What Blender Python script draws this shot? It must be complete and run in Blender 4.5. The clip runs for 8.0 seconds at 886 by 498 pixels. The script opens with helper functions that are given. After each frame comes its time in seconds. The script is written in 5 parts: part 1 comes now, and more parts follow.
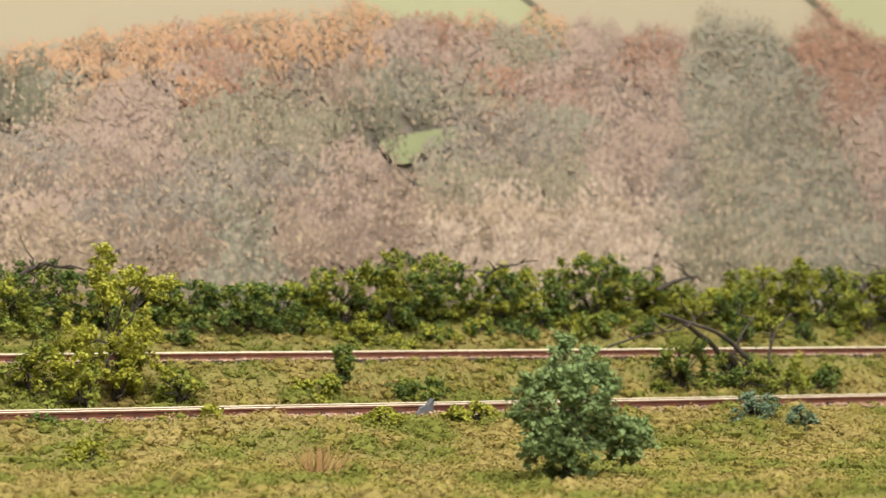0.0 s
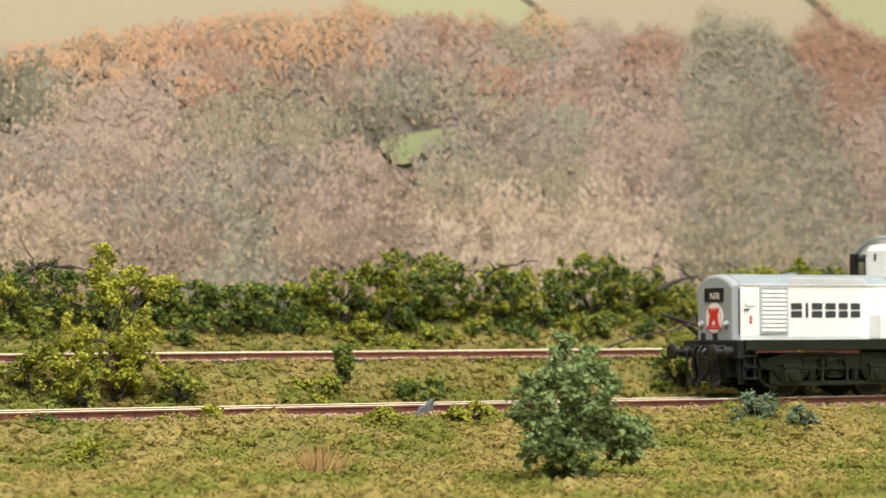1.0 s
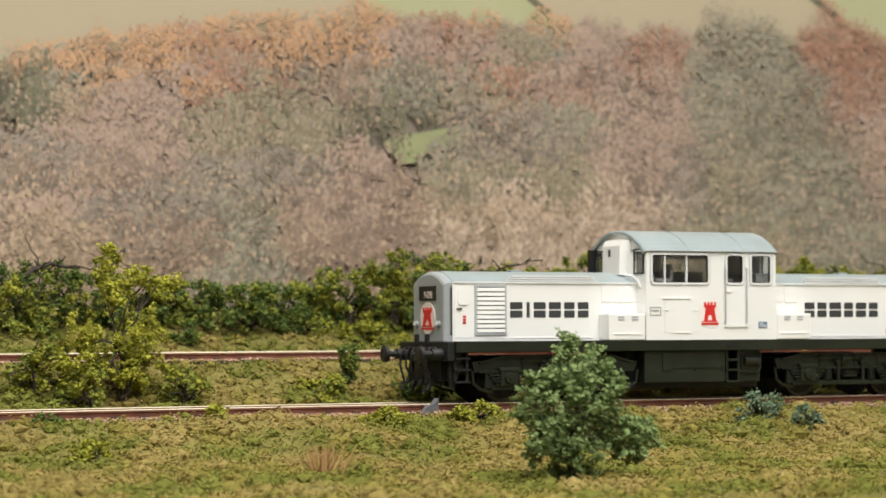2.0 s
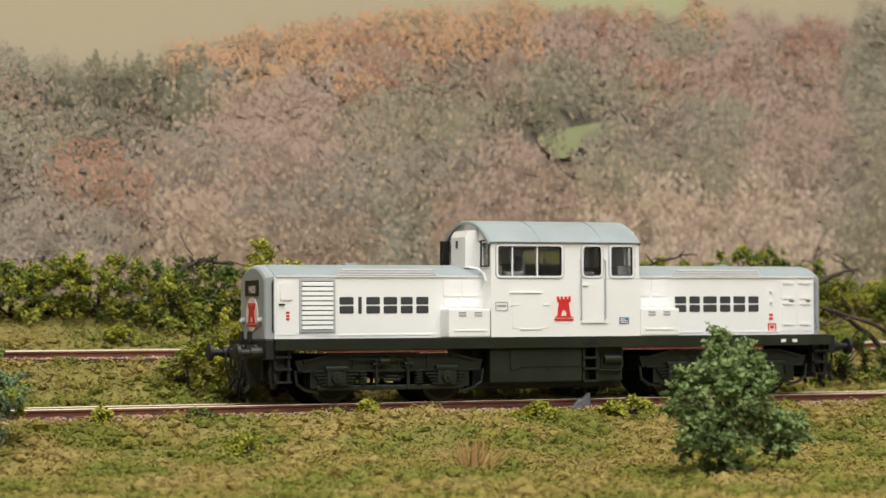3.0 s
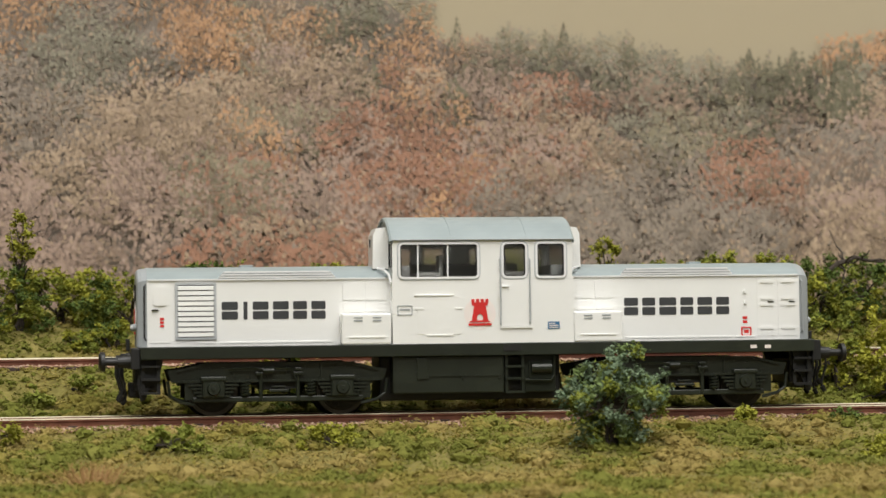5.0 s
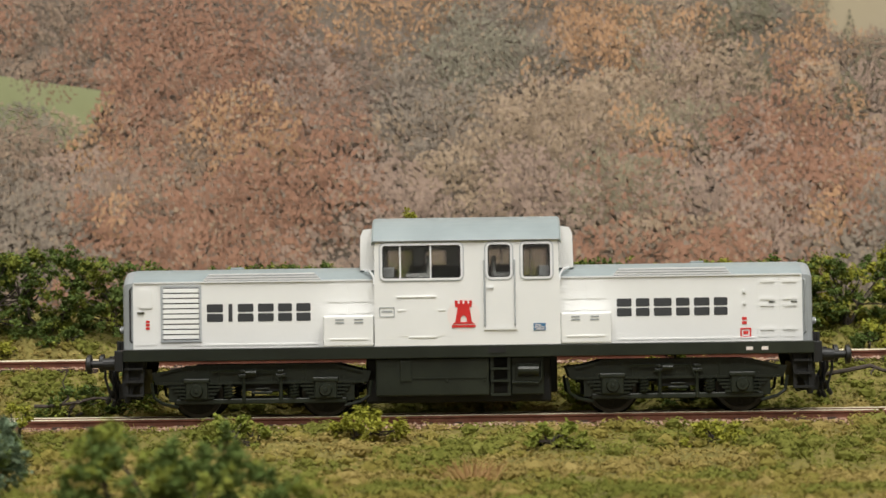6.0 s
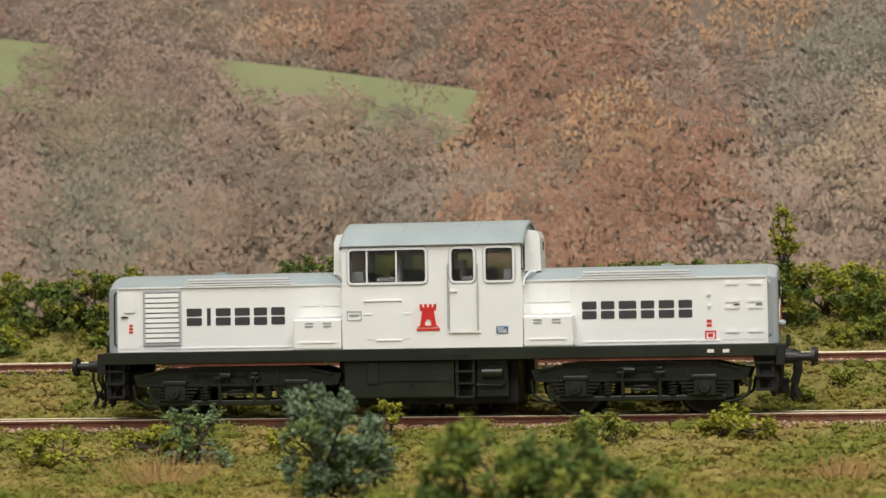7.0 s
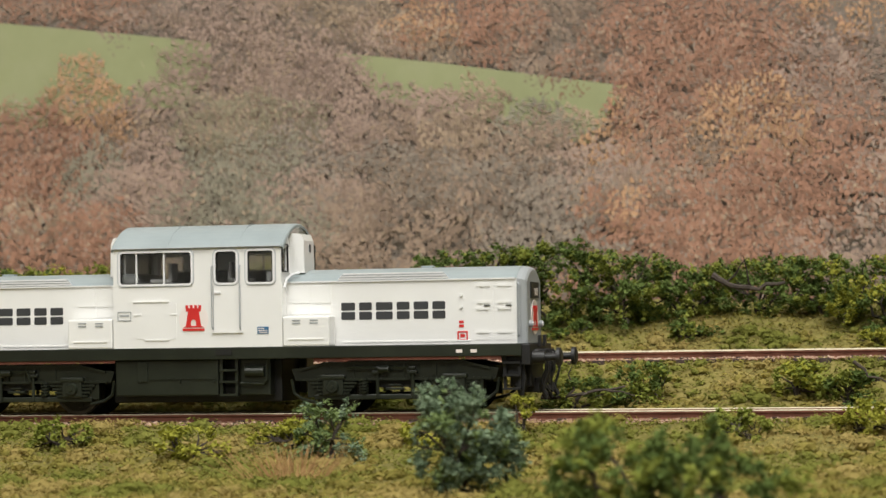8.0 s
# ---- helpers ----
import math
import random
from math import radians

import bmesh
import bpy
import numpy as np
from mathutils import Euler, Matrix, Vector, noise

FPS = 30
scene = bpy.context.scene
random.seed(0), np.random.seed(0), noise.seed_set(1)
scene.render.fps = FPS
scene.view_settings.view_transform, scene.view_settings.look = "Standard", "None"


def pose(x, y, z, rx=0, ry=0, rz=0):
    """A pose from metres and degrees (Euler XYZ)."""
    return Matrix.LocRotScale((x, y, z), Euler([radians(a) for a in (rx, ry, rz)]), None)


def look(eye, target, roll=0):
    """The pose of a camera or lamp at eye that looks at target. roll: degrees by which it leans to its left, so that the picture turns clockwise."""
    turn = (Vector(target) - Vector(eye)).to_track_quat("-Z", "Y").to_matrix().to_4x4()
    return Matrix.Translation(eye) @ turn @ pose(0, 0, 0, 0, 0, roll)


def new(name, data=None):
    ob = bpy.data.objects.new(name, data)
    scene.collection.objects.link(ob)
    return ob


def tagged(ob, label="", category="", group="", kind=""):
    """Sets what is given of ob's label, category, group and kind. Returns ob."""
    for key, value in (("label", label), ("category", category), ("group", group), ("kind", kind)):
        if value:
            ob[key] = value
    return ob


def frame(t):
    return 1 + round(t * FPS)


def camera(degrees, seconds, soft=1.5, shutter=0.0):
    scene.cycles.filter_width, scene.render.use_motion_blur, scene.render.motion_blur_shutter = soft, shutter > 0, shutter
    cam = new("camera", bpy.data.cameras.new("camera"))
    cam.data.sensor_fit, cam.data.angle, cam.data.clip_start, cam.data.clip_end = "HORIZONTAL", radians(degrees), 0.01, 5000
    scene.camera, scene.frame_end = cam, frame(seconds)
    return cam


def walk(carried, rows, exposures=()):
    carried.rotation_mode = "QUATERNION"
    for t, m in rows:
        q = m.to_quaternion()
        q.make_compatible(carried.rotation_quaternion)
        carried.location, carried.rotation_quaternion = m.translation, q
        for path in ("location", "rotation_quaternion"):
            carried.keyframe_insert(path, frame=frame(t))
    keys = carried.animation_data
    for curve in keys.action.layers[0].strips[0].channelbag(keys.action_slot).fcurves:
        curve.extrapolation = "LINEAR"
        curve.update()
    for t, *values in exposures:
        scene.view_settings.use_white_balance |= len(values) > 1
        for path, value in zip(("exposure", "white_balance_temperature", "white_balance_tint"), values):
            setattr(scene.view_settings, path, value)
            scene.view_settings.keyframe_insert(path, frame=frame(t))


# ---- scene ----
MM = 0.001
cam = camera(19.94, 8.0, 1.5)
cam.data.dof.use_dof = True
cam.data.dof.focus_distance, cam.data.dof.aperture_fstop = 0.70, 32.0
# the camera turns on a stand: its eye swings on a short arm behind the pivot
PIVOT, ARM, EYE = -629.2, -48.7, 22.0
PAN = [
    (0.0, -27.997, 1.832, 0.214), (1.2, -27.997, 1.832, 0.214), (1.75, -27.93, 1.826, 0.24), (2.3, -27.503, 1.812, 0.294),
    (2.5, -26.713, 1.796, 0.314), (3.0, -24.205, 1.726, 0.39), (3.5, -19.934, 1.712, 0.478), (4.0, -16.596, 1.753, 0.572),
    (4.5, -12.786, 1.793, 0.655), (4.7, -11.166, 1.813, 0.668), (5.8, -1.099, 1.872, 0.76), (6.0, 0.801, 1.878, 0.80),
    (6.5, 5.6, 1.919, 0.868), (7.0, 9.797, 1.939, 0.92), (7.5, 12.076, 1.895, 0.868), (8.0, 13.064, 1.862, 0.849),
]


def eye_pose(yaw, pitch, roll):
    a = radians(yaw)
    eye = pose(-math.sin(a) * ARM * MM, (PIVOT + math.cos(a) * ARM) * MM, EYE * MM, 0, 0, yaw)
    return eye @ pose(0, 0, 0, 90 + pitch) @ pose(0, 0, 0, 0, 0, -roll)


walk(cam, [(t, eye_pose(y, p, r)) for t, y, p, r in PAN], [(0.0, 0.56), (0.6, 0.56), (1.2, 0.48), (2.3, 0.14), (3.0, 0.06), (4.5, -0.04), (6.0, -0.12), (7.0, -0.08), (8.0, 0.0)])

# ---- light: an ordinary room with two unseen area lamps added at ceiling height ----
world = bpy.data.worlds.new("room_air")
scene.world = world
world.use_nodes = True
world.node_tree.nodes["Background"].inputs[0].default_value = (0.9, 0.95, 1.0, 1)
world.node_tree.nodes["Background"].inputs[1].default_value = 0.05


def unseen_lamp(name, x, y, z, sx, sy, watts, colour, aim):
    la = bpy.data.lights.new(name, "AREA")
    la.shape, la.size, la.size_y, la.energy, la.color = "RECTANGLE", sx, sy, watts, colour
    ob = new(name, la)
    ob.matrix_world = look((x, y, z), aim)
    return ob


unseen_lamp("unseen_lamp_light", 0.1, -0.55, 1.36, 1.6, 0.8, 33, (1.0, 0.98, 0.935), (0.1, -0.5, 0))
# second unseen lamp, added towards the front to brighten the engine's side
unseen_lamp("unseen_lamp_light", 0.1, -1.5, 1.36, 1.6, 0.8, 43, (1.0, 0.98, 0.94), (0.1, -1.0, 0))


# ---- materials ----
def ramp_node(nt, colours):
    r = nt.nodes.new("ShaderNodeValToRGB")
    while len(r.color_ramp.elements) < len(colours):
        r.color_ramp.elements.new(0.5)
    for i, c in enumerate(colours):
        e = r.color_ramp.elements[i]
        e.position, e.color = i / max(1, len(colours) - 1), (*c, 1)
    return r


def material(name, colours, rough=0.7, metal=0.0, scale=300.0, bump=0.0, island=0.0, bump_scale=0.0, coat=0.0, spec=0.5, glow_through=0.0):
    """A surface whose colour wanders along a ramp: by broad and fine noise, and island by island."""
    m = bpy.data.materials.new(name)
    m.use_nodes = True
    nt = m.node_tree
    b = nt.nodes["Principled BSDF"]
    b.inputs["Roughness"].default_value, b.inputs["Metallic"].default_value = rough, metal
    b.inputs["Coat Weight"].default_value = coat
    b.inputs["Specular IOR Level"].default_value = spec
    co = nt.nodes.new("ShaderNodeTexCoord")
    n1 = nt.nodes.new("ShaderNodeTexNoise")
    n1.inputs["Scale"].default_value, n1.inputs["Detail"].default_value = scale, 5
    nt.links.new(co.outputs["Object"], n1.inputs["Vector"])
    n2 = nt.nodes.new("ShaderNodeTexNoise")
    n2.inputs["Scale"].default_value, n2.inputs["Detail"].default_value = scale / 9, 3
    nt.links.new(co.outputs["Object"], n2.inputs["Vector"])
    add = nt.nodes.new("ShaderNodeMath")
    add.operation = "ADD"
    nt.links.new(n1.outputs["Fac"], add.inputs[0]), nt.links.new(n2.outputs["Fac"], add.inputs[1])
    fac = nt.nodes.new("ShaderNodeMath")
    fac.operation = "MULTIPLY_ADD"
    fac.inputs[1].default_value, fac.inputs[2].default_value = 1.3, -0.8
    nt.links.new(add.outputs[0], fac.inputs[0])
    out = fac.outputs[0]
    if island:
        g = nt.nodes.new("ShaderNodeNewGeometry")
        mix = nt.nodes.new("ShaderNodeMix")
        mix.inputs["Factor"].default_value = island
        nt.links.new(out, mix.inputs["A"]), nt.links.new(g.outputs["Random Per Island"], mix.inputs["B"])
        out = mix.outputs["Result"]
    r = ramp_node(nt, colours)
    nt.links.new(out, r.inputs[0]), nt.links.new(r.outputs[0], b.inputs["Base Color"])
    if bump:
        n3 = nt.nodes.new("ShaderNodeTexNoise")
        n3.inputs["Scale"].default_value, n3.inputs["Detail"].default_value = bump_scale or scale * 3, 3
        nt.links.new(co.outputs["Object"], n3.inputs["Vector"])
        bp = nt.nodes.new("ShaderNodeBump")
        bp.inputs["Strength"].default_value, bp.inputs["Distance"].default_value = bump, 0.0004
        nt.links.new(n3.outputs["Fac"], bp.inputs["Height"]), nt.links.new(bp.outputs[0], b.inputs["Normal"])
    if glow_through:
        # thin fibres let part of the light through
        tr, mx = nt.nodes.new("ShaderNodeBsdfTranslucent"), nt.nodes.new("ShaderNodeMixShader")
        mx.inputs[0].default_value = glow_through
        nt.links.new(r.outputs[0], tr.inputs[0])
        nt.links.new(b.outputs[0], mx.inputs[1]), nt.links.new(tr.outputs[0], mx.inputs[2])
        nt.links.new(mx.outputs[0], nt.nodes["Material Output"].inputs[0])
    return m


WHITE = material("white_loco_paint", [(0.77, 0.77, 0.75), (0.82, 0.82, 0.80), (0.86, 0.86, 0.84)], 0.24, 0, 60, 0.04, bump_scale=900, coat=0.25)
GREY = material("grey_blue_loco_paint", [(0.235, 0.275, 0.28), (0.285, 0.33, 0.337), (0.325, 0.37, 0.378)], 0.4, 0, 80, 0.05, bump_scale=900)
END_GREY = material("grey_end_paint", [(0.27, 0.29, 0.30), (0.315, 0.335, 0.345), (0.35, 0.37, 0.38)], 0.45, 0, 80, 0.05, bump_scale=900)
FRAME = material("dark_olive_frame_paint", [(0.008, 0.010, 0.006), (0.012, 0.0155, 0.0095), (0.021, 0.0255, 0.016)], 0.36, 0, 150, 0.15)
BLACK = material("black_underframe_plastic", [(0.005, 0.005, 0.005), (0.008, 0.008, 0.008), (0.014, 0.013, 0.012)], 0.5, 0, 200, 0.1)
SILVER = material("silver_trim", [(0.80, 0.81, 0.82), (0.88, 0.88, 0.89)], 0.22, 0.1, 200)
INK = material("dark_grey_print", [(0.035, 0.037, 0.04), (0.05, 0.052, 0.055)], 0.45, 0, 200)
RED = material("red_print", [(0.55, 0.02, 0.02), (0.65, 0.035, 0.03)], 0.4, 0, 200)
BLUE = material("blue_print", [(0.03, 0.12, 0.25), (0.05, 0.16, 0.3)], 0.4, 0, 300)
PALE = material("pale_pink_disc", [(0.75, 0.66, 0.62), (0.8, 0.72, 0.68)], 0.4, 0, 200)
TRIM_GREY = material("light_grey_trim", [(0.40, 0.42, 0.44), (0.48, 0.50, 0.52)], 0.35, 0.1, 200)
WHEEL = material("blackened_wheel_steel", [(0.01, 0.009, 0.008), (0.02, 0.018, 0.016)], 0.45, 0.5, 300)
TREAD = material("bright_wheel_tread", [(0.03, 0.027, 0.025), (0.07, 0.062, 0.055)], 0.3, 0.9, 300)
CAB_IN = material("dark_cab_interior", [(0.26, 0.255, 0.24), (0.36, 0.35, 0.33)], 0.6, 0, 200)
RUST = material("rusty_rail_side", [(0.085, 0.026, 0.014), (0.15, 0.052, 0.028), (0.22, 0.088, 0.05)], 0.8, 0, 260, 0.4, bump_scale=1500)
RAILTOP = material("worn_rail_top", [(0.50, 0.43, 0.31), (0.66, 0.59, 0.43), (0.76, 0.69, 0.52)], 0.35, 0.2, 200)
SLEEPER = material("dark_sleeper", [(0.03, 0.02, 0.016), (0.07, 0.045, 0.035)], 0.85, 0, 300, 0.3)
STONES = material("pinkish_ballast", [(0.16, 0.085, 0.05), (0.36, 0.22, 0.15), (0.52, 0.38, 0.29)], 0.9, 0, 400, 0.3, island=0.75)
EARTH = material("olive_earth_scatter", [(0.13, 0.115, 0.026), (0.19, 0.162, 0.04), (0.25, 0.20, 0.06)], 0.95, 0, 120, 0.6, bump_scale=900)
TURF = material("turf_flock", [(0.14, 0.122, 0.025), (0.215, 0.188, 0.041), (0.295, 0.247, 0.063), (0.345, 0.26, 0.096)], 0.9, 0, 110, 0.7, island=0.45, bump_scale=1500, spec=0.15, glow_through=0.25)
TURF_DRY = material("dry_turf_flock", [(0.235, 0.18, 0.053), (0.32, 0.25, 0.08), (0.405, 0.315, 0.118)], 0.9, 0, 110, 0.7, island=0.45, bump_scale=1500, spec=0.15, glow_through=0.25)
TURF_GREEN = material("bright_turf_flock", [(0.115, 0.127, 0.021), (0.185, 0.193, 0.038), (0.272, 0.262, 0.066)], 0.9, 0, 110, 0.7, island=0.45, bump_scale=1500, spec=0.15, glow_through=0.25)
LEAF_DARK = material("dark_green_foliage", [(0.0608, 0.0936, 0.0222), (0.115, 0.164, 0.041), (0.193, 0.252, 0.0725)], 0.85, 0, 160, 0.8, island=0.5, bump_scale=1400, spec=0.15, glow_through=0.25)
LEAF_MID = material("mid_green_foliage", [(0.123, 0.152, 0.0234), (0.222, 0.252, 0.0445), (0.339, 0.357, 0.0842)], 0.85, 0, 160, 0.8, island=0.5, bump_scale=1400, spec=0.15, glow_through=0.25)
LEAF_YELLOW = material("yellow_green_foliage", [(0.199, 0.211, 0.0257), (0.322, 0.322, 0.0445), (0.456, 0.439, 0.0842)], 0.85, 0, 160, 0.8, island=0.5, bump_scale=1400, spec=0.15, glow_through=0.25)
LEAF_LIME = material("lime_green_foliage", [(0.257, 0.263, 0.0304), (0.398, 0.392, 0.0515), (0.538, 0.515, 0.0994)], 0.85, 0, 160, 0.8, island=0.5, bump_scale=1400, spec=0.15, glow_through=0.25)
LEAF_BLUE = material("blue_green_foliage", [(0.0994, 0.146, 0.0842), (0.175, 0.24, 0.146), (0.31, 0.38, 0.257)], 0.85, 0, 160, 0.8, island=0.5, bump_scale=1400, spec=0.15, glow_through=0.25)
LEAF_PINE = material("pine_green_foam", [(0.123, 0.173, 0.0608), (0.199, 0.269, 0.101), (0.298, 0.369, 0.158)], 0.85, 0, 160, 0.8, island=0.5, bump_scale=1400, spec=0.15, glow_through=0.25)
TWIG = material("dark_twig", [(0.02, 0.015, 0.011), (0.05, 0.038, 0.028), (0.09, 0.07, 0.055)], 0.85, 0, 500, 0.4)
STRAW = material("dry_straw", [(0.30, 0.16, 0.06), (0.45, 0.28, 0.11)], 0.8, 0, 400, island=0.6)
SLATE = material("grey_flake", [(0.05, 0.05, 0.055), (0.15, 0.15, 0.165)], 0.7, 0, 500, 0.3)
BOARD = material("board_edge_paint", [(0.06, 0.06, 0.06), (0.08, 0.08, 0.08)], 0.6, 0, 20)
WALLS = material("room_wall_paint", [(0.60, 0.58, 0.54), (0.66, 0.64, 0.60)], 0.9, 0, 3)
CEIL = material("ceiling_paint", [(0.74, 0.73, 0.71), (0.8, 0.79, 0.77)], 0.9, 0, 3)
CARPET = material("grey_carpet", [(0.12, 0.115, 0.11), (0.18, 0.17, 0.165)], 0.95, 0, 120, 0.3)


def glass(name):
    m = bpy.data.materials.new(name)
    m.use_nodes = True
    b = m.node_tree.nodes["Principled BSDF"]
    b.inputs["Base Color"].default_value = (0.84, 0.86, 0.86, 1)
    b.inputs["Roughness"].default_value, b.inputs["Transmission Weight"].default_value, b.inputs["IOR"].default_value = 0.14, 1.0, 1.4
    return m


GLASS = glass("clear_glazing")


# ---- mesh helpers, all in millimetres ----
def link(name, me, mats, parent=None, label=""):
    for m in mats if isinstance(mats, (list, tuple)) else [mats]:
        me.materials.append(m)
    ob = new(name, me)
    if parent:
        ob.parent = parent
    return tagged(ob, label)


def part(name, bm, mats, parent=None, label="", smooth=False):
    """One mesh object out of a bmesh in millimetres."""
    bmesh.ops.scale(bm, vec=(MM, MM, MM), verts=bm.verts)
    bmesh.ops.recalc_face_normals(bm, faces=bm.faces)
    me = bpy.data.meshes.new(name)
    bm.to_mesh(me)
    bm.free()
    if smooth:
        me.polygons.foreach_set("use_smooth", [True] * len(me.polygons))
    return link(name, me, mats, parent, label)


def quads_mesh(name, quads, mats, parent=None, label="", index=None):
    """One mesh out of an array of four-cornered flakes, shape (n, 4, 3), in millimetres."""
    n = len(quads)
    me = bpy.data.meshes.new(name)
    me.vertices.add(4 * n)
    me.vertices.foreach_set("co", (quads.reshape(-1) * MM).astype(np.float32))
    me.loops.add(4 * n)
    me.loops.foreach_set("vertex_index", np.arange(4 * n, dtype=np.int32))
    me.polygons.add(n)
    me.polygons.foreach_set("loop_start", np.arange(0, 4 * n, 4, dtype=np.int32))
    ob = link(name, me, mats, parent, label)
    if index is not None:
        me.polygons.foreach_set("material_index", index.astype(np.int32))
    me.update(calc_edges=True)
    return ob


def box(bm, x0, x1, y0, y1, z0, z1, bevel=0.0, mat=0):
    r = bmesh.ops.create_cube(bm, size=1)
    bmesh.ops.scale(bm, vec=(x1 - x0, y1 - y0, z1 - z0), verts=r["verts"])
    bmesh.ops.translate(bm, vec=((x0 + x1) / 2, (y0 + y1) / 2, (z0 + z1) / 2), verts=r["verts"])
    faces = {f for v in r["verts"] for f in v.link_faces}
    for f in faces:
        f.material_index = mat
    if bevel:
        edges = list({e for v in r["verts"] for e in v.link_edges})
        bmesh.ops.bevel(bm, geom=edges, offset=bevel, segments=2, affect="EDGES", profile=0.6, material=-1)
    return bm


def rod(bm, a, b, r0, r1=None, sides=8, mat=0):
    a, b = Vector(a), Vector(b)
    d = b - a
    m = Matrix.Translation((a + b) / 2) @ d.to_track_quat("Z", "Y").to_matrix().to_4x4()
    res = bmesh.ops.create_cone(bm, cap_ends=True, segments=sides, radius1=r0, radius2=r0 if r1 is None else r1, depth=d.length, matrix=m)
    for f in {f for v in res["verts"] for f in v.link_faces}:
        f.material_index = mat
    return bm


def tube(bm, pts, radii, sides=6):
    """One continuous round skin along a line of points."""
    pts = [Vector(p) for p in pts]
    rings, side = [], None
    for i, p in enumerate(pts):
        d = (pts[min(i + 1, len(pts) - 1)] - pts[max(i - 1, 0)]).normalized()
        side = d.orthogonal().normalized() if side is None else (side - d * side.dot(d)).normalized()
        up = d.cross(side)
        rings.append([p + radii[i] * (math.cos(2 * math.pi * k / sides) * side + math.sin(2 * math.pi * k / sides) * up) for k in range(sides)])
    return loft(bm, rings)


def path_tube(bm, pts, r, sides=6):
    return tube(bm, pts, [r] * len(pts), sides)


def loft(bm, rings, closed=True, caps=True, mat=0):
    """Skin between rings of equally many points."""
    vs = [[bm.verts.new(p) for p in ring] for ring in rings]
    n = len(vs[0])
    for a, b in zip(vs, vs[1:]):
        for i in range(n if closed else n - 1):
            j = (i + 1) % n
            bm.faces.new((a[i], a[j], b[j], b[i])).material_index = mat
    if caps:
        bm.faces.new(list(reversed(vs[0]))).material_index = mat
        bm.faces.new(vs[-1]).material_index = mat
    return bm


def prism_xz(bm, outline, y0, y1, mat=0):
    """A plate cut to an outline in x and z, between two depths."""
    return loft(bm, [[(x, y0, z) for x, z in outline], [(x, y1, z) for x, z in outline]], mat=mat)


def rounded(x0, x1, z0, z1, r, n=4):
    pts = []
    for cx, cz, a0 in ((x1 - r, z1 - r, 0), (x0 + r, z1 - r, 90), (x0 + r, z0 + r, 180), (x1 - r, z0 + r, 270)):
        for i in range(n + 1):
            a = radians(a0 + 90 * i / n)
            pts.append((cx + r * math.cos(a), cz + r * math.sin(a)))
    return pts


def ring_frame(bm, x0, x1, z0, z1, r, w, y0, y1, mat=0):
    """A rounded window surround: a hollow frame with depth."""
    o, i = rounded(x0, x1, z0, z1, r), rounded(x0 + w, x1 - w, z0 + w, z1 - w, max(r - w, 0.15))
    vs = [[bm.verts.new((x, y, z)) for x, z in ring] for ring, y in ((o, y0), (o, y1), (i, y1), (i, y0))]
    n = len(o)
    for k in range(4):
        a, b = vs[k], vs[(k + 1) % 4]
        for j in range(n):
            bm.faces.new((a[j], a[(j + 1) % n], b[(j + 1) % n], b[j])).material_index = mat
    return bm


def thing(name, m, label, category, group="", kind=""):
    ob = new(name)
    ob.empty_display_size = 0.01
    ob.matrix_world = m
    return tagged(ob, label, category, group, kind)


# ---- the lie of the land ----
GY = [-900, -330, -150, -75, -30, -14, 14, 26, 42, 50, 76, 90, 106, 140, 300]
GZ = [-18, -18, -16.5, -13.5, -5.5, -3.2, -3.0, 0.5, 8.5, 11.8, 12.2, 19, 24, 29, 31]


def lumps(x, y, s, seed):
    """Cheap smooth noise on arrays: a sum of slanted waves."""
    r = np.random.RandomState(seed)
    z = np.zeros_like(x)
    for i in range(9):
        a, k = r.uniform(0, 6.283), r.uniform(0.6, 1.8) / s
        z = z + np.sin((x * math.cos(a) + y * math.sin(a)) * k + r.uniform(0, 6.283)) * r.uniform(0.5, 1)
    return z / 4


def land(x, y):
    x, y = np.asarray(x, float), np.asarray(y, float)
    base = np.interp(y, GY, GZ)
    bed = np.minimum(np.abs(y), np.abs(y - 63.5))
    soft = np.clip((bed - 11) / 14, 0, 1)
    return base + soft * (1.5 * lumps(x, y, 14, 3) + 1.1 * np.abs(lumps(x, y, 5.0, 4)) + 0.5 * lumps(x, y, 2.2, 6)) + 0.15 * lumps(x, y, 3, 5)


def ground():
    xs = np.concatenate([np.arange(-640, -360, 10.0), np.arange(-360, 660, 3.2), np.arange(660, 961, 10.0)])
    ys = np.concatenate([np.arange(-360, -230, 8.0), np.arange(-230, 135, 2.8), np.arange(135, 300, 6.0)])
    gx, gy = np.meshgrid(xs, ys)
    gz = land(gx, gy)
    v = np.stack([gx, gy, gz], -1)
    me = bpy.data.meshes.new("ground")
    idx = np.arange(gx.size).reshape(gx.shape)
    f = np.stack([idx[:-1, :-1], idx[:-1, 1:], idx[1:, 1:], idx[1:, :-1]], -1).reshape(-1, 4)
    me.from_pydata((v.reshape(-1, 3) * MM).tolist(), [], f.tolist())
    me.polygons.foreach_set("use_smooth", [True] * len(me.polygons))
    tagged(link("ground", me, EARTH), "undulating scenic ground of olive earth scatter", "ground", kind="structure")


ground()


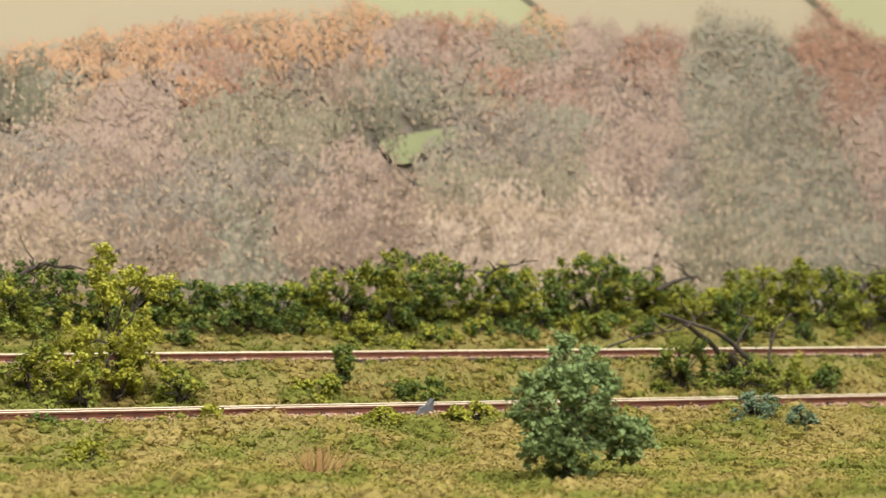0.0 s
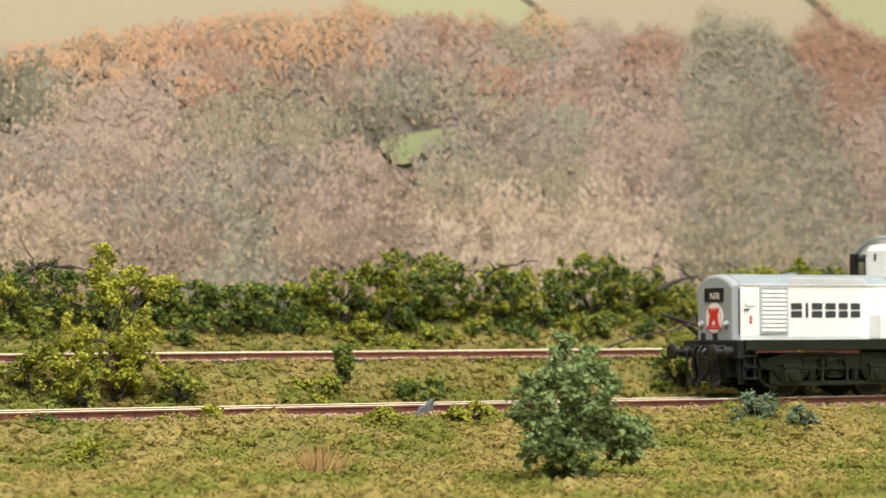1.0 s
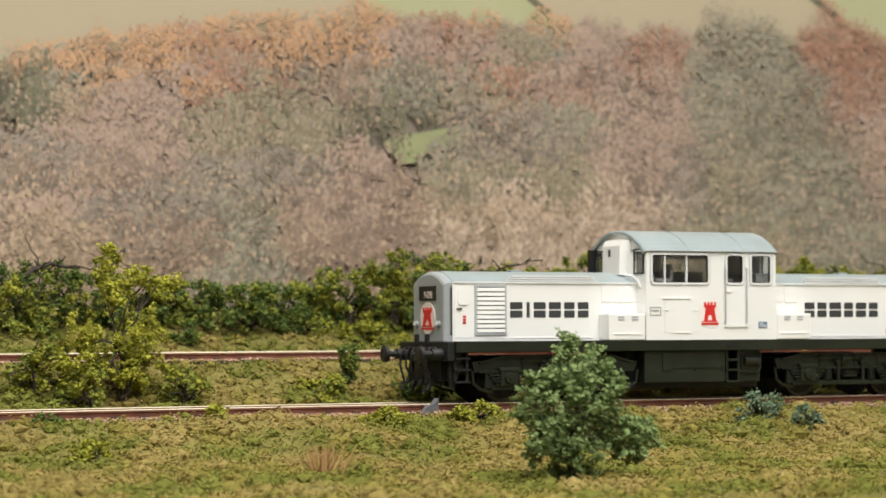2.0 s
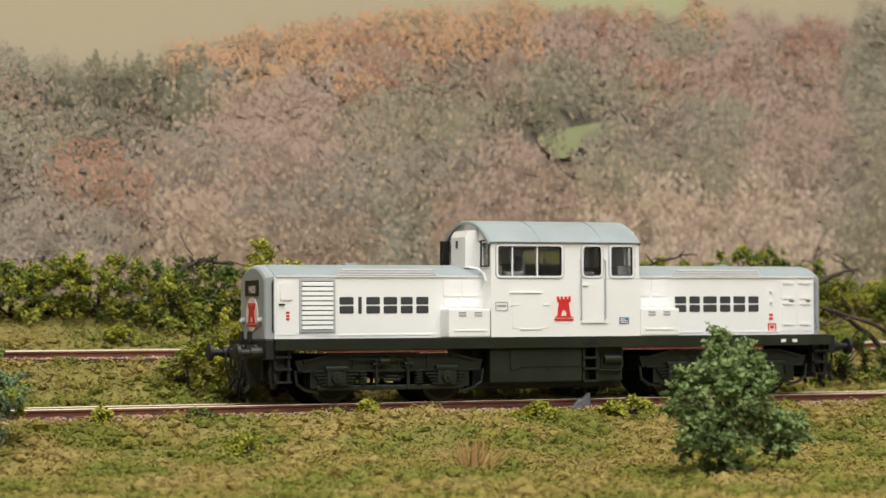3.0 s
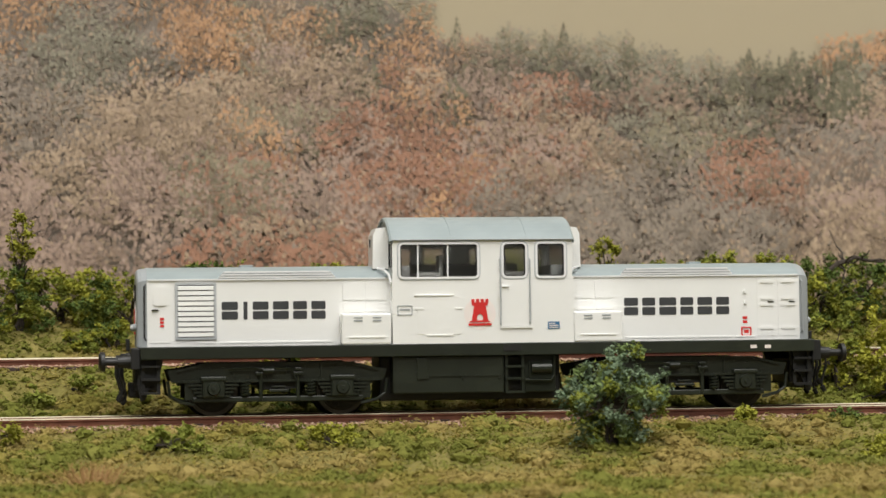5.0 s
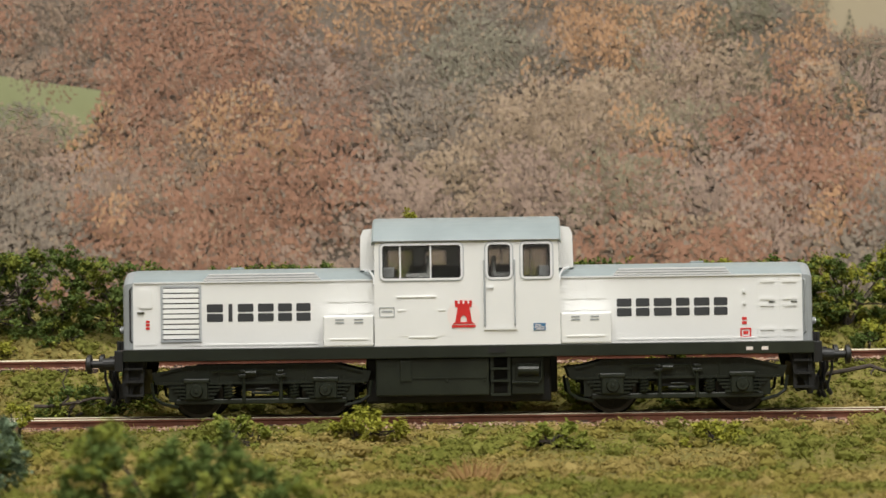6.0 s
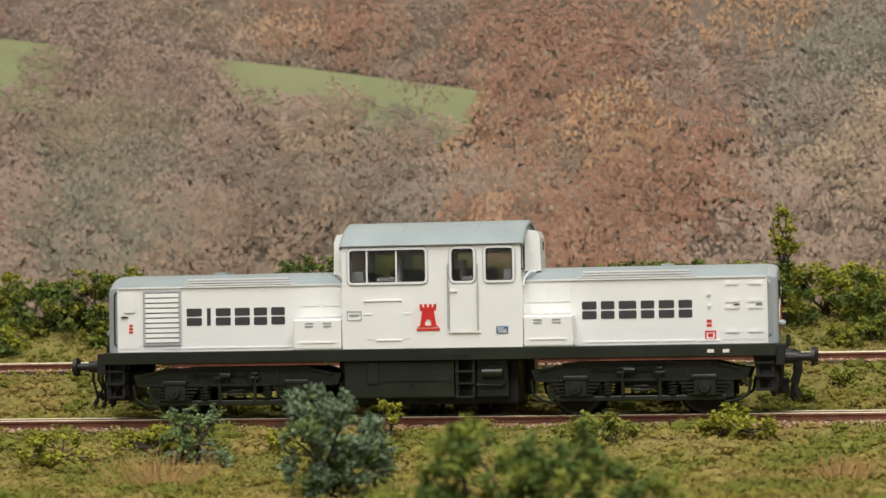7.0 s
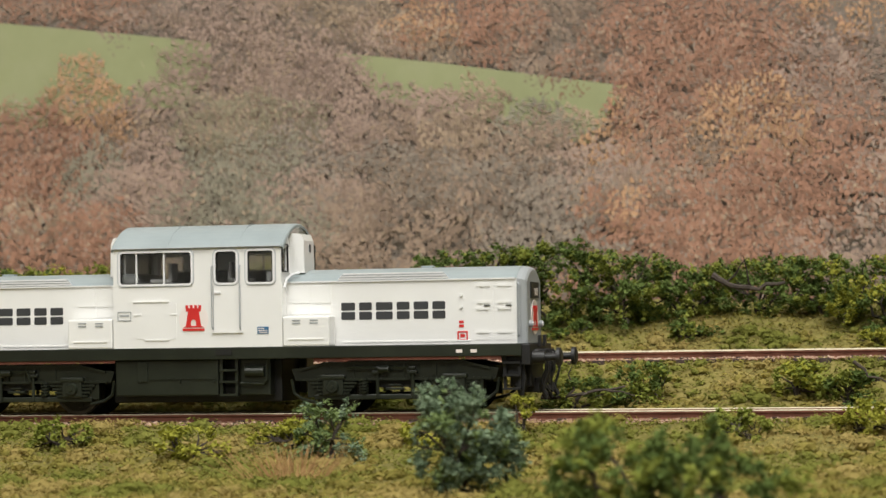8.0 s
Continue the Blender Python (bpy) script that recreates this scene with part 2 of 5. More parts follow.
def room():
    for nm, dims, mt in (("floor", (-2600, 2600, -3200, 1300, -1010, -960), CARPET), ("ceiling", (-2600, 2600, -3200, 1300, 1420, 1470), CEIL),
                         ("wall_north", (-2600, 2600, 1300, 1400, -1010, 1470), WALLS), ("wall_south", (-2600, 2600, -3300, -3200, -1010, 1470), WALLS),
                         ("wall_west", (-2700, -2600, -3300, 1400, -1010, 1470), WALLS), ("wall_east", (2600, 2700, -3300, 1400, -1010, 1470), WALLS)):
        tagged(part(nm, box(bmesh.new(), *dims), mt), "plain painted " + nm.split("_")[0] if mt is not CARPET else "grey carpeted floor", nm.split("_")[0], kind="structure")
    bm = bmesh.new()
    box(bm, -640, 960, -360, -354, -120, -16)
    box(bm, -640, 960, -354, 300, -60, -40)
    for x in (-630, 150, 940):
        for y in (-345, 285):
            box(bm, x - 15, x + 15, y - 10, y + 10, -960, -60)
    tagged(part("baseboard", bm, BOARD), "dark painted baseboard carrying the model landscape", "baseboard", kind="structure")


room()


def unseen_lamp_tray(y):
    """An unseen flat tray, added round one of the ceiling-height lamps."""
    t = thing("unseen_lamp_tray", pose(0.1, y * MM, 1.42), "unseen flat white tray added round a ceiling-height lamp above the layout", "ceiling light", "ceiling lights")
    bm = bmesh.new()
    for x0, x1, y0, y1 in ((-830, 830, -430, -402), (-830, 830, 402, 430), (-830, -802, -402, 402), (802, 830, -402, 402)):
        box(bm, x0, x1, y0, y1, -75, 0)
    box(bm, -802, 802, -402, 402, -20, -2)
    part("frame", bm, CEIL, t)


unseen_lamp_tray(-550), unseen_lamp_tray(-1500)


# ---- the locomotive, built round its own middle at rail-top height ----
HOOD, CAB = 10.5, 16.5


def castle(bm, x, z, s, y0, y1, flip=1.12):
    """A plain tower shape: battlements, tapering wall with an archway, and a foot bar."""
    def pl(pts):
        prism_xz(bm, [(x + flip * a * s, z + b * s) for a, b in pts], y0, y1)
    pl([(-1.9, 0.9), (-0.7, 0.9), (-0.7, 1.9), (-0.4, 2.4), (0, 2.6), (0, 4.7), (-1.35, 4.7)])
    pl([(1.9, 0.9), (1.35, 4.7), (0, 4.7), (0, 2.6), (0.4, 2.4), (0.7, 1.9), (0.7, 0.9)])
    pl([(-1.8, 4.7), (1.8, 4.7), (1.95, 5.6), (-1.95, 5.6)])
    for a in (-1.95, -0.85, 0.25, 1.3):
        pl([(a, 5.6), (a + 0.65, 5.6), (a + 0.65, 6.4), (a, 6.4)])
    pl([(-2.7, -0.45), (2.7, -0.45), (2.7, 0.15), (-2.7, 0.15)])
    pl([(-2.6, 0.45), (2.6, 0.45), (1.9, 0.9), (-1.9, 0.9)])


def block_glyph(bm, x, z, w, h, y0, y1):
    """A plain painted block, slit across the middle."""
    prism_xz(bm, rounded(x, x + w, z + h / 2 + 0.2, z + h, 0.35), y0, y1)
    prism_xz(bm, rounded(x, x + w, z, z + h / 2 - 0.2, 0.35), y0, y1)


def arch(w, z0, rise, n=14, power=2.3):
    return [(w * (2 * i / n - 1), z0 + rise * (1 - abs(2 * i / n - 1) ** power)) for i in range(n + 1)]


def hood(loco, s):
    """One bonnet, towards -x for s = -1. Sides white, crown and nose grey."""
    X = lambda a, b: (min(s * a, s * b), max(s * a, s * b))
    body = part("hood", box(bmesh.new(), *X(23.6, 88.6), -HOOD, HOOD, 18.4, 36.0), WHITE, loco, "white painted bonnet side")
    bm = bmesh.new()
    prof = arch(HOOD + 0.15, 36.0, 3.5)
    ring = lambda x, k: [(x, y * k, z if k == 1 else 36 + (z - 36) * k) for y, z in prof]
    loft(bm, [ring(s * 23.6, 1), ring(s * 88.6, 1)])
    part("hood_crown", bm, GREY, loco, "grey-blue curved bonnet top", smooth=False)
    bm = bmesh.new()
    full = [(-HOOD, 18.4), *[(y, z) for y, z in arch(HOOD, 35.9, 3.5)], (HOOD, 18.4)]

    def nose(x, k, dz):
        return [(x, y * k, min(z, z - dz) if z > 30 else z) for y, z in full]
    loft(bm, [nose(s * 88.62, 1, 0.02), nose(s * 90.0, 0.985, 0.15), nose(s * 90.9, 0.95, 0.5), nose(s * 91.3, 0.9, 1.1)])
    nz = part("nose", bm, END_GREY, loco, "grey painted bonnet end")
    # fittings of the nose
    bm = bmesh.new()
    box(bm, *X(91.2, 91.7), -5.3, 5.3, 30.6, 35.0, 0.15)
    hb = part("headcode_box", bm, BLACK, nz, "black headcode panel")
    cu = bpy.data.curves.new("headcode", "FONT")
    cu.body, cu.size, cu.align_x, cu.extrude = "N08", 3.1 * MM, "CENTER", 0.02 * MM
    tx = new("headcode", cu)
    me = bpy.data.meshes.new_from_object(tx)
    bpy.data.objects.remove(tx)
    dg = link("digits", me, PALE, hb, "pale headcode characters")
    dg.matrix_basis = pose(s * 91.75 * MM, 0.8 * s * MM, 31.3 * MM, 90, 0, 90 * s)
    bm = bmesh.new()
    disc = [(s * 91.32, 4.8 * math.sin(a * math.pi / 12), 25.4 + 4.8 * math.cos(a * math.pi / 12)) for a in range(24)]
    loft(bm, [disc, [(s * 91.55, y, z) for _, y, z in disc]])
    em = part("emblem_disc", bm, PALE, nz, "pale oval emblem disc")
    bm = bmesh.new()
    castle(bm, 0, 22.3, 0.98, -0.1, 0.1, 1.5)
    bmesh.ops.rotate(bm, cent=(0, 0, 0), matrix=Matrix.Rotation(math.pi / 2, 3, "Z"), verts=bm.verts)
    bmesh.ops.translate(bm, vec=(s * 91.6, 0, 0), verts=bm.verts)
    part("emblem", bm, RED, em, "red tower emblem")
    for y in (-7.0, 7.0):
        bm = bmesh.new()
        rod(bm, (s * 91.0, y, 23.6), (s * 92.3, y, 23.6), 1.0, 0.9, 14)
        rod(bm, (s * 92.2, y, 23.6), (s * 92.5, y, 23.6), 0.65, 0.6, 14, 1)
        part("marker_lamp", bm, [END_GREY, SILVER], nz, "round marker lamp")
    for y in (-10.2, 10.2):
        bm = bmesh.new()
        path_tube(bm, [(s * 88.9, y * 1.02, 34.8), (s * 89.3, y * 1.08, 34.2), (s * 89.3, y * 1.08, 20.8), (s * 88.9, y * 1.02, 20.2)], 0.22)
        part("corner_handrail", bm, BLACK if y < 0 and s < 0 else END_GREY, nz)
    rnd = bmesh.new()
    box(rnd, *X(60, 63.5), -1.6, 1.6, 39.1, 40.0, 0.25)
    part("filler_cap", rnd, GREY, loco)
    for sd in (-1, 1):
        side = lambda y: (min(sd * y, sd * (y + 0.35)), max(sd * y, sd * (y + 0.35)))
        g = bmesh.new()
        box(g, *X(24.2, 88.2), *side(HOOD + 0.05), 35.75, 36.15)
        part("gutter", g, SILVER, loco, "silver bonnet gutter line")
        g = bmesh.new()
        pts = [(s * 38.4, 36.1), (s * 40.2, 38.1), (s * 68.4, 38.1), (s * 70.2, 36.1)]
        prism_xz(g, pts, *side(HOOD - 0.6))
        rs = part("raised_vent", g, TRIM_GREY, loco, "raised ribbed vent on the bonnet edge")
        for k, (a, b) in enumerate(((38.9, 69.7), (39.5, 69.1), (40.2, 68.4))):
            h = bmesh.new()
            box(h, *X(a, b), *side(HOOD + 0.0), 36.35 + 0.68 * k, 36.75 + 0.68 * k)
            part("vent_bar", h, SILVER, rs)
        # ledges along the foot of the panels
        for a, b in ((40, 49.5), (50.2, 59.5), (60.2, 69.5), (70.5, 76)):
            h = bmesh.new()
            box(h, *X(a, b), *side(HOOD - 0.2), 19.1, 19.55, 0.06)
            part("panel_ledge", h, WHITE, body)
        # cover box against the cab
        h = bmesh.new()
        y0, y1 = (-CAB, -HOOD) if sd < 0 else (HOOD, CAB)
        box(h, *X(24.6, 37.8), y0, y1, 18.4, 26.6, 0.45)
        cb = part("side_box", h, WHITE, loco, "white equipment box beside the cab")
        f = lambda d: (min(sd * (CAB - 0.05), sd * (CAB + d)), max(sd * (CAB - 0.05), sd * (CAB + d)))
        for a in (27.3, 32.3):
            h = bmesh.new()
            box(h, *X(a, a + 2.3), *f(0.12), 25.3, 25.65)
            box(h, *X(a, a + 2.3), *f(0.12), 24.5, 24.85)
            part("vent_slot", h, END_GREY, cb)
        h = bmesh.new()
        box(h, *X(26.2, 36), *f(0.18), 20.1, 20.6, 0.1)
        part("box_ledge", h, WHITE, cb)
        # soft panel pressings above the box
        for z0, z1 in ((27.2, 29.6), (30.2, 34.9)):
            h = bmesh.new()
            for a in (25.6, 31.6):
                prism_xz(h, [(s * x, z) for x, z in rounded(a, a + 5.2, z0, z1, 0.5)], *side(HOOD - 0.12))
            part("pressed_panel", h, WHITE, body)


def near_side_fittings(loco, sd):
    """Louvre, doors and lettering on one flank; the other flank is the same turned about."""
    def yy(y, d):
        return min(sd * y, sd * (y + d)), max(sd * y, sd * (y + d))
    m = -sd
    X = lambda a, b: (min(m * a, m * b), max(m * a, m * b))
    bm = bmesh.new()
    for a, b, c, d in ((-81.2, -80.6, 20.2, 35.2), (-71.0, -70.4, 20.2, 35.2), (-80.6, -71.0, 20.2, 20.8), (-80.6, -71.0, 34.6, 35.2)):
        box(bm, *X(a, b), *yy(HOOD - 0.1, 0.55), c, d)
    box(bm, *X(-80.6, -71.0), *yy(HOOD - 0.1, 0.18), 20.8, 34.6, 0, 1)
    lv = part("louvre_frame", bm, [TRIM_GREY, BLACK], loco, "grey-edged louvre grille")
    for k in range(10):
        z = 20.95 + 1.365 * k
        bm = bmesh.new()
        y0 = sd * (HOOD + 0.1)
        prof = [(y0, z + 0.02), (y0 + sd * 0.55, z + 0.06), (y0 + sd * 0.5, z + 0.95), (y0 + sd * 0.1, z + 1.15)]
        xs = X(-80.5, -71.1)
        loft(bm, [[(x, y, zz) for y, zz in prof] for x in xs])
        part("slat", bm, WHITE, lv)
    bm = bmesh.new()
    prism_xz(bm, [(m * x, z) for x, z in rounded(-88.0, -82.3, 19.4, 35.0, 0.3)], *yy(HOOD - 0.1, 0.22))
    dr = part("access_door", bm, WHITE, loco, "white access door with a small red notice")
    bm = bmesh.new()
    prism_xz(bm, [(m * x, z) for x, z in rounded(-87.0, -83.3, 29.2, 34.2, 0.8)], *yy(HOOD + 0.1, 0.3))
    part("pressed_panel", bm, WHITE, dr)
    bm = bmesh.new()
    box(bm, *X(-87.4, -85.6), *yy(HOOD + 0.1, 0.45), 27.9, 28.25)
    part("door_handle", bm, FRAME, dr, "dark door handle")
    bm = bmesh.new()
    for z in (23.6, 24.5, 25.4):
        box(bm, *X(-85.2, -84.2), *yy(HOOD + 0.1, 0.16), z, z + 0.6)
    part("notice", bm, RED, dr, "small red notice")
    for a in (77.3, 83.2):
        bm = bmesh.new()
        prism_xz(bm, [(m * x, z) for x, z in rounded(a - 0.6, a + 4.9, 19.4, 35.0, 0.3)], *yy(HOOD - 0.1, 0.2))
        d = part("engine_door", bm, WHITE, loco, "white engine room door with pressed ribs")
        for z in (34.2, 29.6, 27.9, 21.6):
            bm = bmesh.new()
            prism_xz(bm, [(m * x, zz) for x, zz in rounded(a + 0.2, a + 4.0, z - 0.35, z + 0.35, 0.3)], *yy(HOOD + 0.05, 0.28))
            part("rib", bm, WHITE, d)
        bm = bmesh.new()
        box(bm, *X(a + 2.4, a + 4.0), *yy(HOOD + 0.05, 0.4), 28.55, 28.8)
        part("door_handle", bm, FRAME, d, "dark door handle")
    bm = bmesh.new()
    for z in (22.9, 24.0):
        box(bm, *X(72.6, 73.9), *yy(HOOD - 0.05, 0.15), z, z + 0.75)
    part("notice", bm, RED, loco, "small red notice")
    bm = bmesh.new()
    ring_frame(bm, *X(72.1, 75.0), 19.3, 21.9, 0.2, 0.4, *yy(HOOD - 0.05, 0.18))
    box(bm, *X(72.9, 74.2), *yy(HOOD - 0.05, 0.12), 20.2, 21.1)
    part("notice_frame", bm, RED, loco, "red square notice")
    for z in (31.6, 28.5):
        bm = bmesh.new()
        rod(bm, (m * 73.3, sd * (HOOD - 0.1), z), (m * 73.3, sd * (HOOD + 0.5), z), 0.45, 0.4, 10)
        part("lamp_iron", bm, WHITE, loco)
    # company name: one plain block for each character
    for x0, widths in ((-69.0, (4.3, 1.6, 4.2, 4.2, 3.7, 3.8)), (39.6, (3.9, 3.6, 4.7, 3.6, 4.1, 3.6))):
        x = x0 if m > 0 else -x0 - sum(widths) - 5 * 1.15
        for w in widths:
            bm = bmesh.new()
            if w < 2:
                box(bm, x + 0.3, x + 1.35, *yy(HOOD - 0.1, 0.17), 25.4, 30.1)
            else:
                block_glyph(bm, x, 25.4, w, 4.7, *yy(HOOD - 0.1, 0.17))
            part("name_block", bm, INK, loco, "dark grey block of painted lettering")
            x += w + 1.15


def cab_side(loco, sd):
    y0, y1 = (-CAB, -CAB + 0.9) if sd < 0 else (CAB - 0.9, CAB)
    m = -sd
    X = lambda a, b: (min(m * a, m * b), max(m * a, m * b))
    out = lambda d, b=0.05: (min(sd * (CAB - b), sd * (CAB + d)), max(sd * (CAB - b), sd * (CAB + d)))
    wall = part("cab_wall", box(bmesh.new(), *X(-24.3, 24.5), y0, y1, 18.4, 35.9), WHITE, loco, "white cab side below the windows")
    part("cantrail", box(bmesh.new(), *X(-24.0, 24.0), y0, y1, 44.9, 46.2), WHITE, wall)
    for a, b in ((-24.2, -22.3), (-1.3, 5.4), (11.7, 14.6), (22.2, 24.2)):
        part("window_pillar", box(bmesh.new(), *X(a, b), y0, y1, 35.9, 44.9), WHITE, wall)
    for a, b, r in ((-22.7, -0.9, 1.4), (5.0, 12.1, 1.6), (14.2, 22.6, 1.3)):
        bm = bmesh.new()
        ring_frame(bm, *X(a, b), 35.5, 45.3, r, 0.62, *((sd * (CAB + 0.3), sd * (CAB - 0.4))))
        fr = part("window_frame", bm, SILVER, wall, "bright metal window surround")
        bm = bmesh.new()
        ring_frame(bm, *X(a - 0.28, b + 0.28), 35.22, 45.58, r + 0.28, 0.3, *((sd * (CAB + 0.12), sd * (CAB - 0.2))))
        part("rubber_seal", bm, TRIM_GREY, fr, "thin grey seal round the window")
        bm = bmesh.new()
        ring_frame(bm, *X(a + 0.6, b - 0.6), 36.1, 44.7, max(r - 0.6, 0.3), 0.3, *((sd * (CAB + 0.05), sd * (CAB - 0.6))))
        part("gasket", bm, BLACK, fr, "black inner gasket")
        bm = bmesh.new()
        box(bm, *X(a + 0.3, b - 0.3), *sorted((sd * (CAB - 0.55), sd * (CAB - 0.75))), 35.8, 45.0)
        pn = part("pane", bm, GLASS, wall, "clear window pane")
        pn.visible_shadow = False
        if a < -20:
            for x in (-17.6, -9.6):
                bm = bmesh.new()
                box(bm, *X(x, x + 0.4), *out(0.1, 0.5), 36.0, 44.8)
                part("glazing_bar", bm, SILVER, fr)
    # door between two grab rails
    bm = bmesh.new()
    for a, b, c, d in ((5.0, 12.4, 22.9, 35.2),):
        prism_xz(bm, [(m * x, z) for x, z in rounded(a, b, c, d, 0.25)], *out(0.14))
    door = part("cab_door", bm, WHITE, wall, "white cab door")
    bm = bmesh.new()
    for a, b in ((4.72, 4.95), (12.45, 12.68)):
        box(bm, *X(a, b), *out(0.06), 22.9, 35.2)
    part("door_gap", bm, TRIM_GREY, door, "grey shut line of the door")
    bm = bmesh.new()
    for x in (4.6, 12.6):
        path_tube(bm, [(m * x, sd * CAB, 40.8), (m * x, sd * (CAB + 0.8), 40.6), (m * x, sd * (CAB + 0.8), 23.8), (m * x, sd * CAB, 23.6)], 0.2)
    part("grab_rail", bm, TRIM_GREY, wall, "grey grab rails beside the door")
    bm = bmesh.new()
    box(bm, *X(5.2, 7.0), *out(0.5), 33.2, 33.6)
    part("door_handle", bm, SILVER, door)
    bm = bmesh.new()
    box(bm, *X(4.6, 13.3), *out(0.4), 22.3, 22.8)
    part("door_sill", bm, WHITE, wall)
    bm = bmesh.new()
    box(bm, *X(-18.4, -8.0), *out(0.3), 31.0, 31.45, 0.1)
    part("rain_strip", bm, WHITE, wall)
    for a, b, z in ((-18.2, -16.0, 27.4), (-7.6, -5.6, 27.4), (-15.2, -8.0, 20.4)):
        bm = bmesh.new()
        box(bm, *X(a, b), *out(0.2), z, z + 0.5, 0.1)
        part("panel_ledge", bm, WHITE, wall)
    bm = bmesh.new()
    prism_xz(bm, [(m * x, z) for x, z in rounded(-17.6, -5.8, 20.9, 30.8, 0.5)], *out(0.08))
    part("pressed_panel", bm, WHITE, wall)
    bm = bmesh.new()
    ring_frame(bm, *X(-23.0, -19.0), 26.0, 28.6, 0.2, 0.22, *out(0.12))
    box(bm, *X(-22.4, -19.6), *out(0.1), 27.2, 27.7)
    part("works_plate", bm, END_GREY, wall, "small grey-lined works plate")
    bm = bmesh.new()
    circ = [(-0.9 * m + 4.3 * math.cos(a * math.pi / 14), 26.2 + 4.3 * math.sin(a * math.pi / 14)) for a in range(28)]
    prism_xz(bm, circ, *out(0.03))
    em = part("emblem_disc", bm, material("off_white_disc", [(0.79, 0.72, 0.69), (0.84, 0.78, 0.75)], 0.3), wall, "off-white emblem disc")
    bm = bmesh.new()
    castle(bm, -0.9 * m, 23.5, 1.03, *out(0.2))
    part("emblem", bm, RED, em, "red tower emblem")
    bm = bmesh.new()
    box(bm, *X(17.4, 20.6), *out(0.15), 22.0, 23.9)
    pl = part("data_plate", bm, BLUE, wall, "small blue data plate")
    bm = bmesh.new()
    for z, a, b in ((23.3, 17.7, 19.4), (22.75, 17.7, 20.3), (22.25, 17.9, 20.3)):
        box(bm, *X(a, b), *out(0.2), z, z + 0.25)
    part("plate_line", bm, PALE, pl)


def cab_end(loco, s):
    """The end wall over the bonnet, its two windows and the duct box between them."""
    X = lambda a, b: (min(s * a, s * b), max(s * a, s * b))
    bm = bmesh.new()
    for y0, y1, z0, z1 in ((-15.6, 15.6, 18.4, 39.0), (-15.6, -14.8, 39.0, 46.4), (14.8, 15.6, 39.0, 46.4), (-9.3, 9.3, 39.0, 46.4)):
        box(bm, *X(23.1, 24.0), y0, y1, z0, z1)
    top = [(y * 0.98, z - 0.6) for y, z in arch(16.4, 46.4, 6.0, 12)]
    loft(bm, [[(s * 23.1, y, z) for y, z in top], [(s * 24.0, y, z) for y, z in top]])
    w = part("cab_end_wall", bm, WHITE, loco, "white cab end with two windows")
    for y0, y1 in ((-14.9, -9.2), (9.2, 14.9)):
        bm = bmesh.new()
        box(bm, *X(23.4, 23.6), y0, y1, 38.9, 46.5)
        p = part("pane", bm, GLASS, w, "clear window pane")
        p.visible_shadow = False
        bm = bmesh.new()
        box(bm, *X(23.9, 24.3), y0 - 0.1, y0 + 0.35, 38.9, 46.5)
        box(bm, *X(23.9, 24.3), y1 - 0.35, y1 + 0.1, 38.9, 46.5)
        box(bm, *X(23.9, 24.3), y0, y1, 38.8, 39.2)
        box(bm, *X(23.9, 24.3), y0, y1, 46.2, 46.6)
        part("window_frame", bm, BLACK, w, "black window gasket")
    bm = bmesh.new()
    prof = [(s * 24.0, 38.6), (s * 28.4, 38.6), (s * 28.2, 47.6), (s * 27.4, 49.4), (s * 24.0, 49.8)]
    prism_xz(bm, prof, -7.5, 2.5)
    d = part("duct_box", bm, WHITE, loco, "white duct box in front of the cab")
    bmesh_slot = bmesh.new()
    box(bmesh_slot, *X(28.2, 28.5), -2.2, -1.2, 44.4, 46.6)
    part("duct_mark", bmesh_slot, INK, d)
    # black block added beside the duct in place of a dark window
    bm = bmesh.new()
    box(bm, *X(24.3, 26.5 if s < 0 else 25.3), 12.6, 14.6, 38.0, 47.0, 0.2)
    part("dark_window_block", bm, BLACK, loco, "black block standing in for a dark cab window")
    for sd in (-1, 1):
        bm = bmesh.new()
        path_tube(bm, [(s * 27.2, sd * 8.6, 38.6), (s * 25.6, sd * 10.6, 38.2), (s * 24.6, sd * 12.2, 36.8), (s * 24.3, sd * 13.2, 34.6)], 0.35)
        part("drain_pipe", bm, SILVER, loco)


def cab_roof(loco):
    bm = bmesh.new()
    a = arch(16.9, 45.9, 6.7, 20, 2.2)
    ring = lambda x, k=1.0, dz=0.0: [(x, y * k, z - dz) for y, z in a] + [(x, y * 0.94 * k, z - 0.7 - dz) for y, z in reversed(a)]
    loft(bm, [ring(-24.9, 0.985, 0.35), ring(-24.4), ring(24.4), ring(24.9, 0.985, 0.35)])
    r = part("cab_roof", bm, GREY, loco, "grey-blue arched cab roof", smooth=False)
    for x in (-8.4, 12.0):
        bm = bmesh.new()
        b = arch(16.95, 46.0, 6.75, 20, 2.2)
        loft(bm, [[(x + e, y, z) for y, z in b] + [(x + e, y * 0.95, z - 0.5) for y, z in reversed(b)] for e in (-0.15, 0.15)])
        part("roof_seam", bm, GREY, r)
    for sd in (-1, 1):
        bm = bmesh.new()
        path_tube(bm, [(-24.4, sd * 17.0, 45.9), (24.4, sd * 17.0, 45.9)], 0.22)
        part("rain_gutter", bm, END_GREY, r)


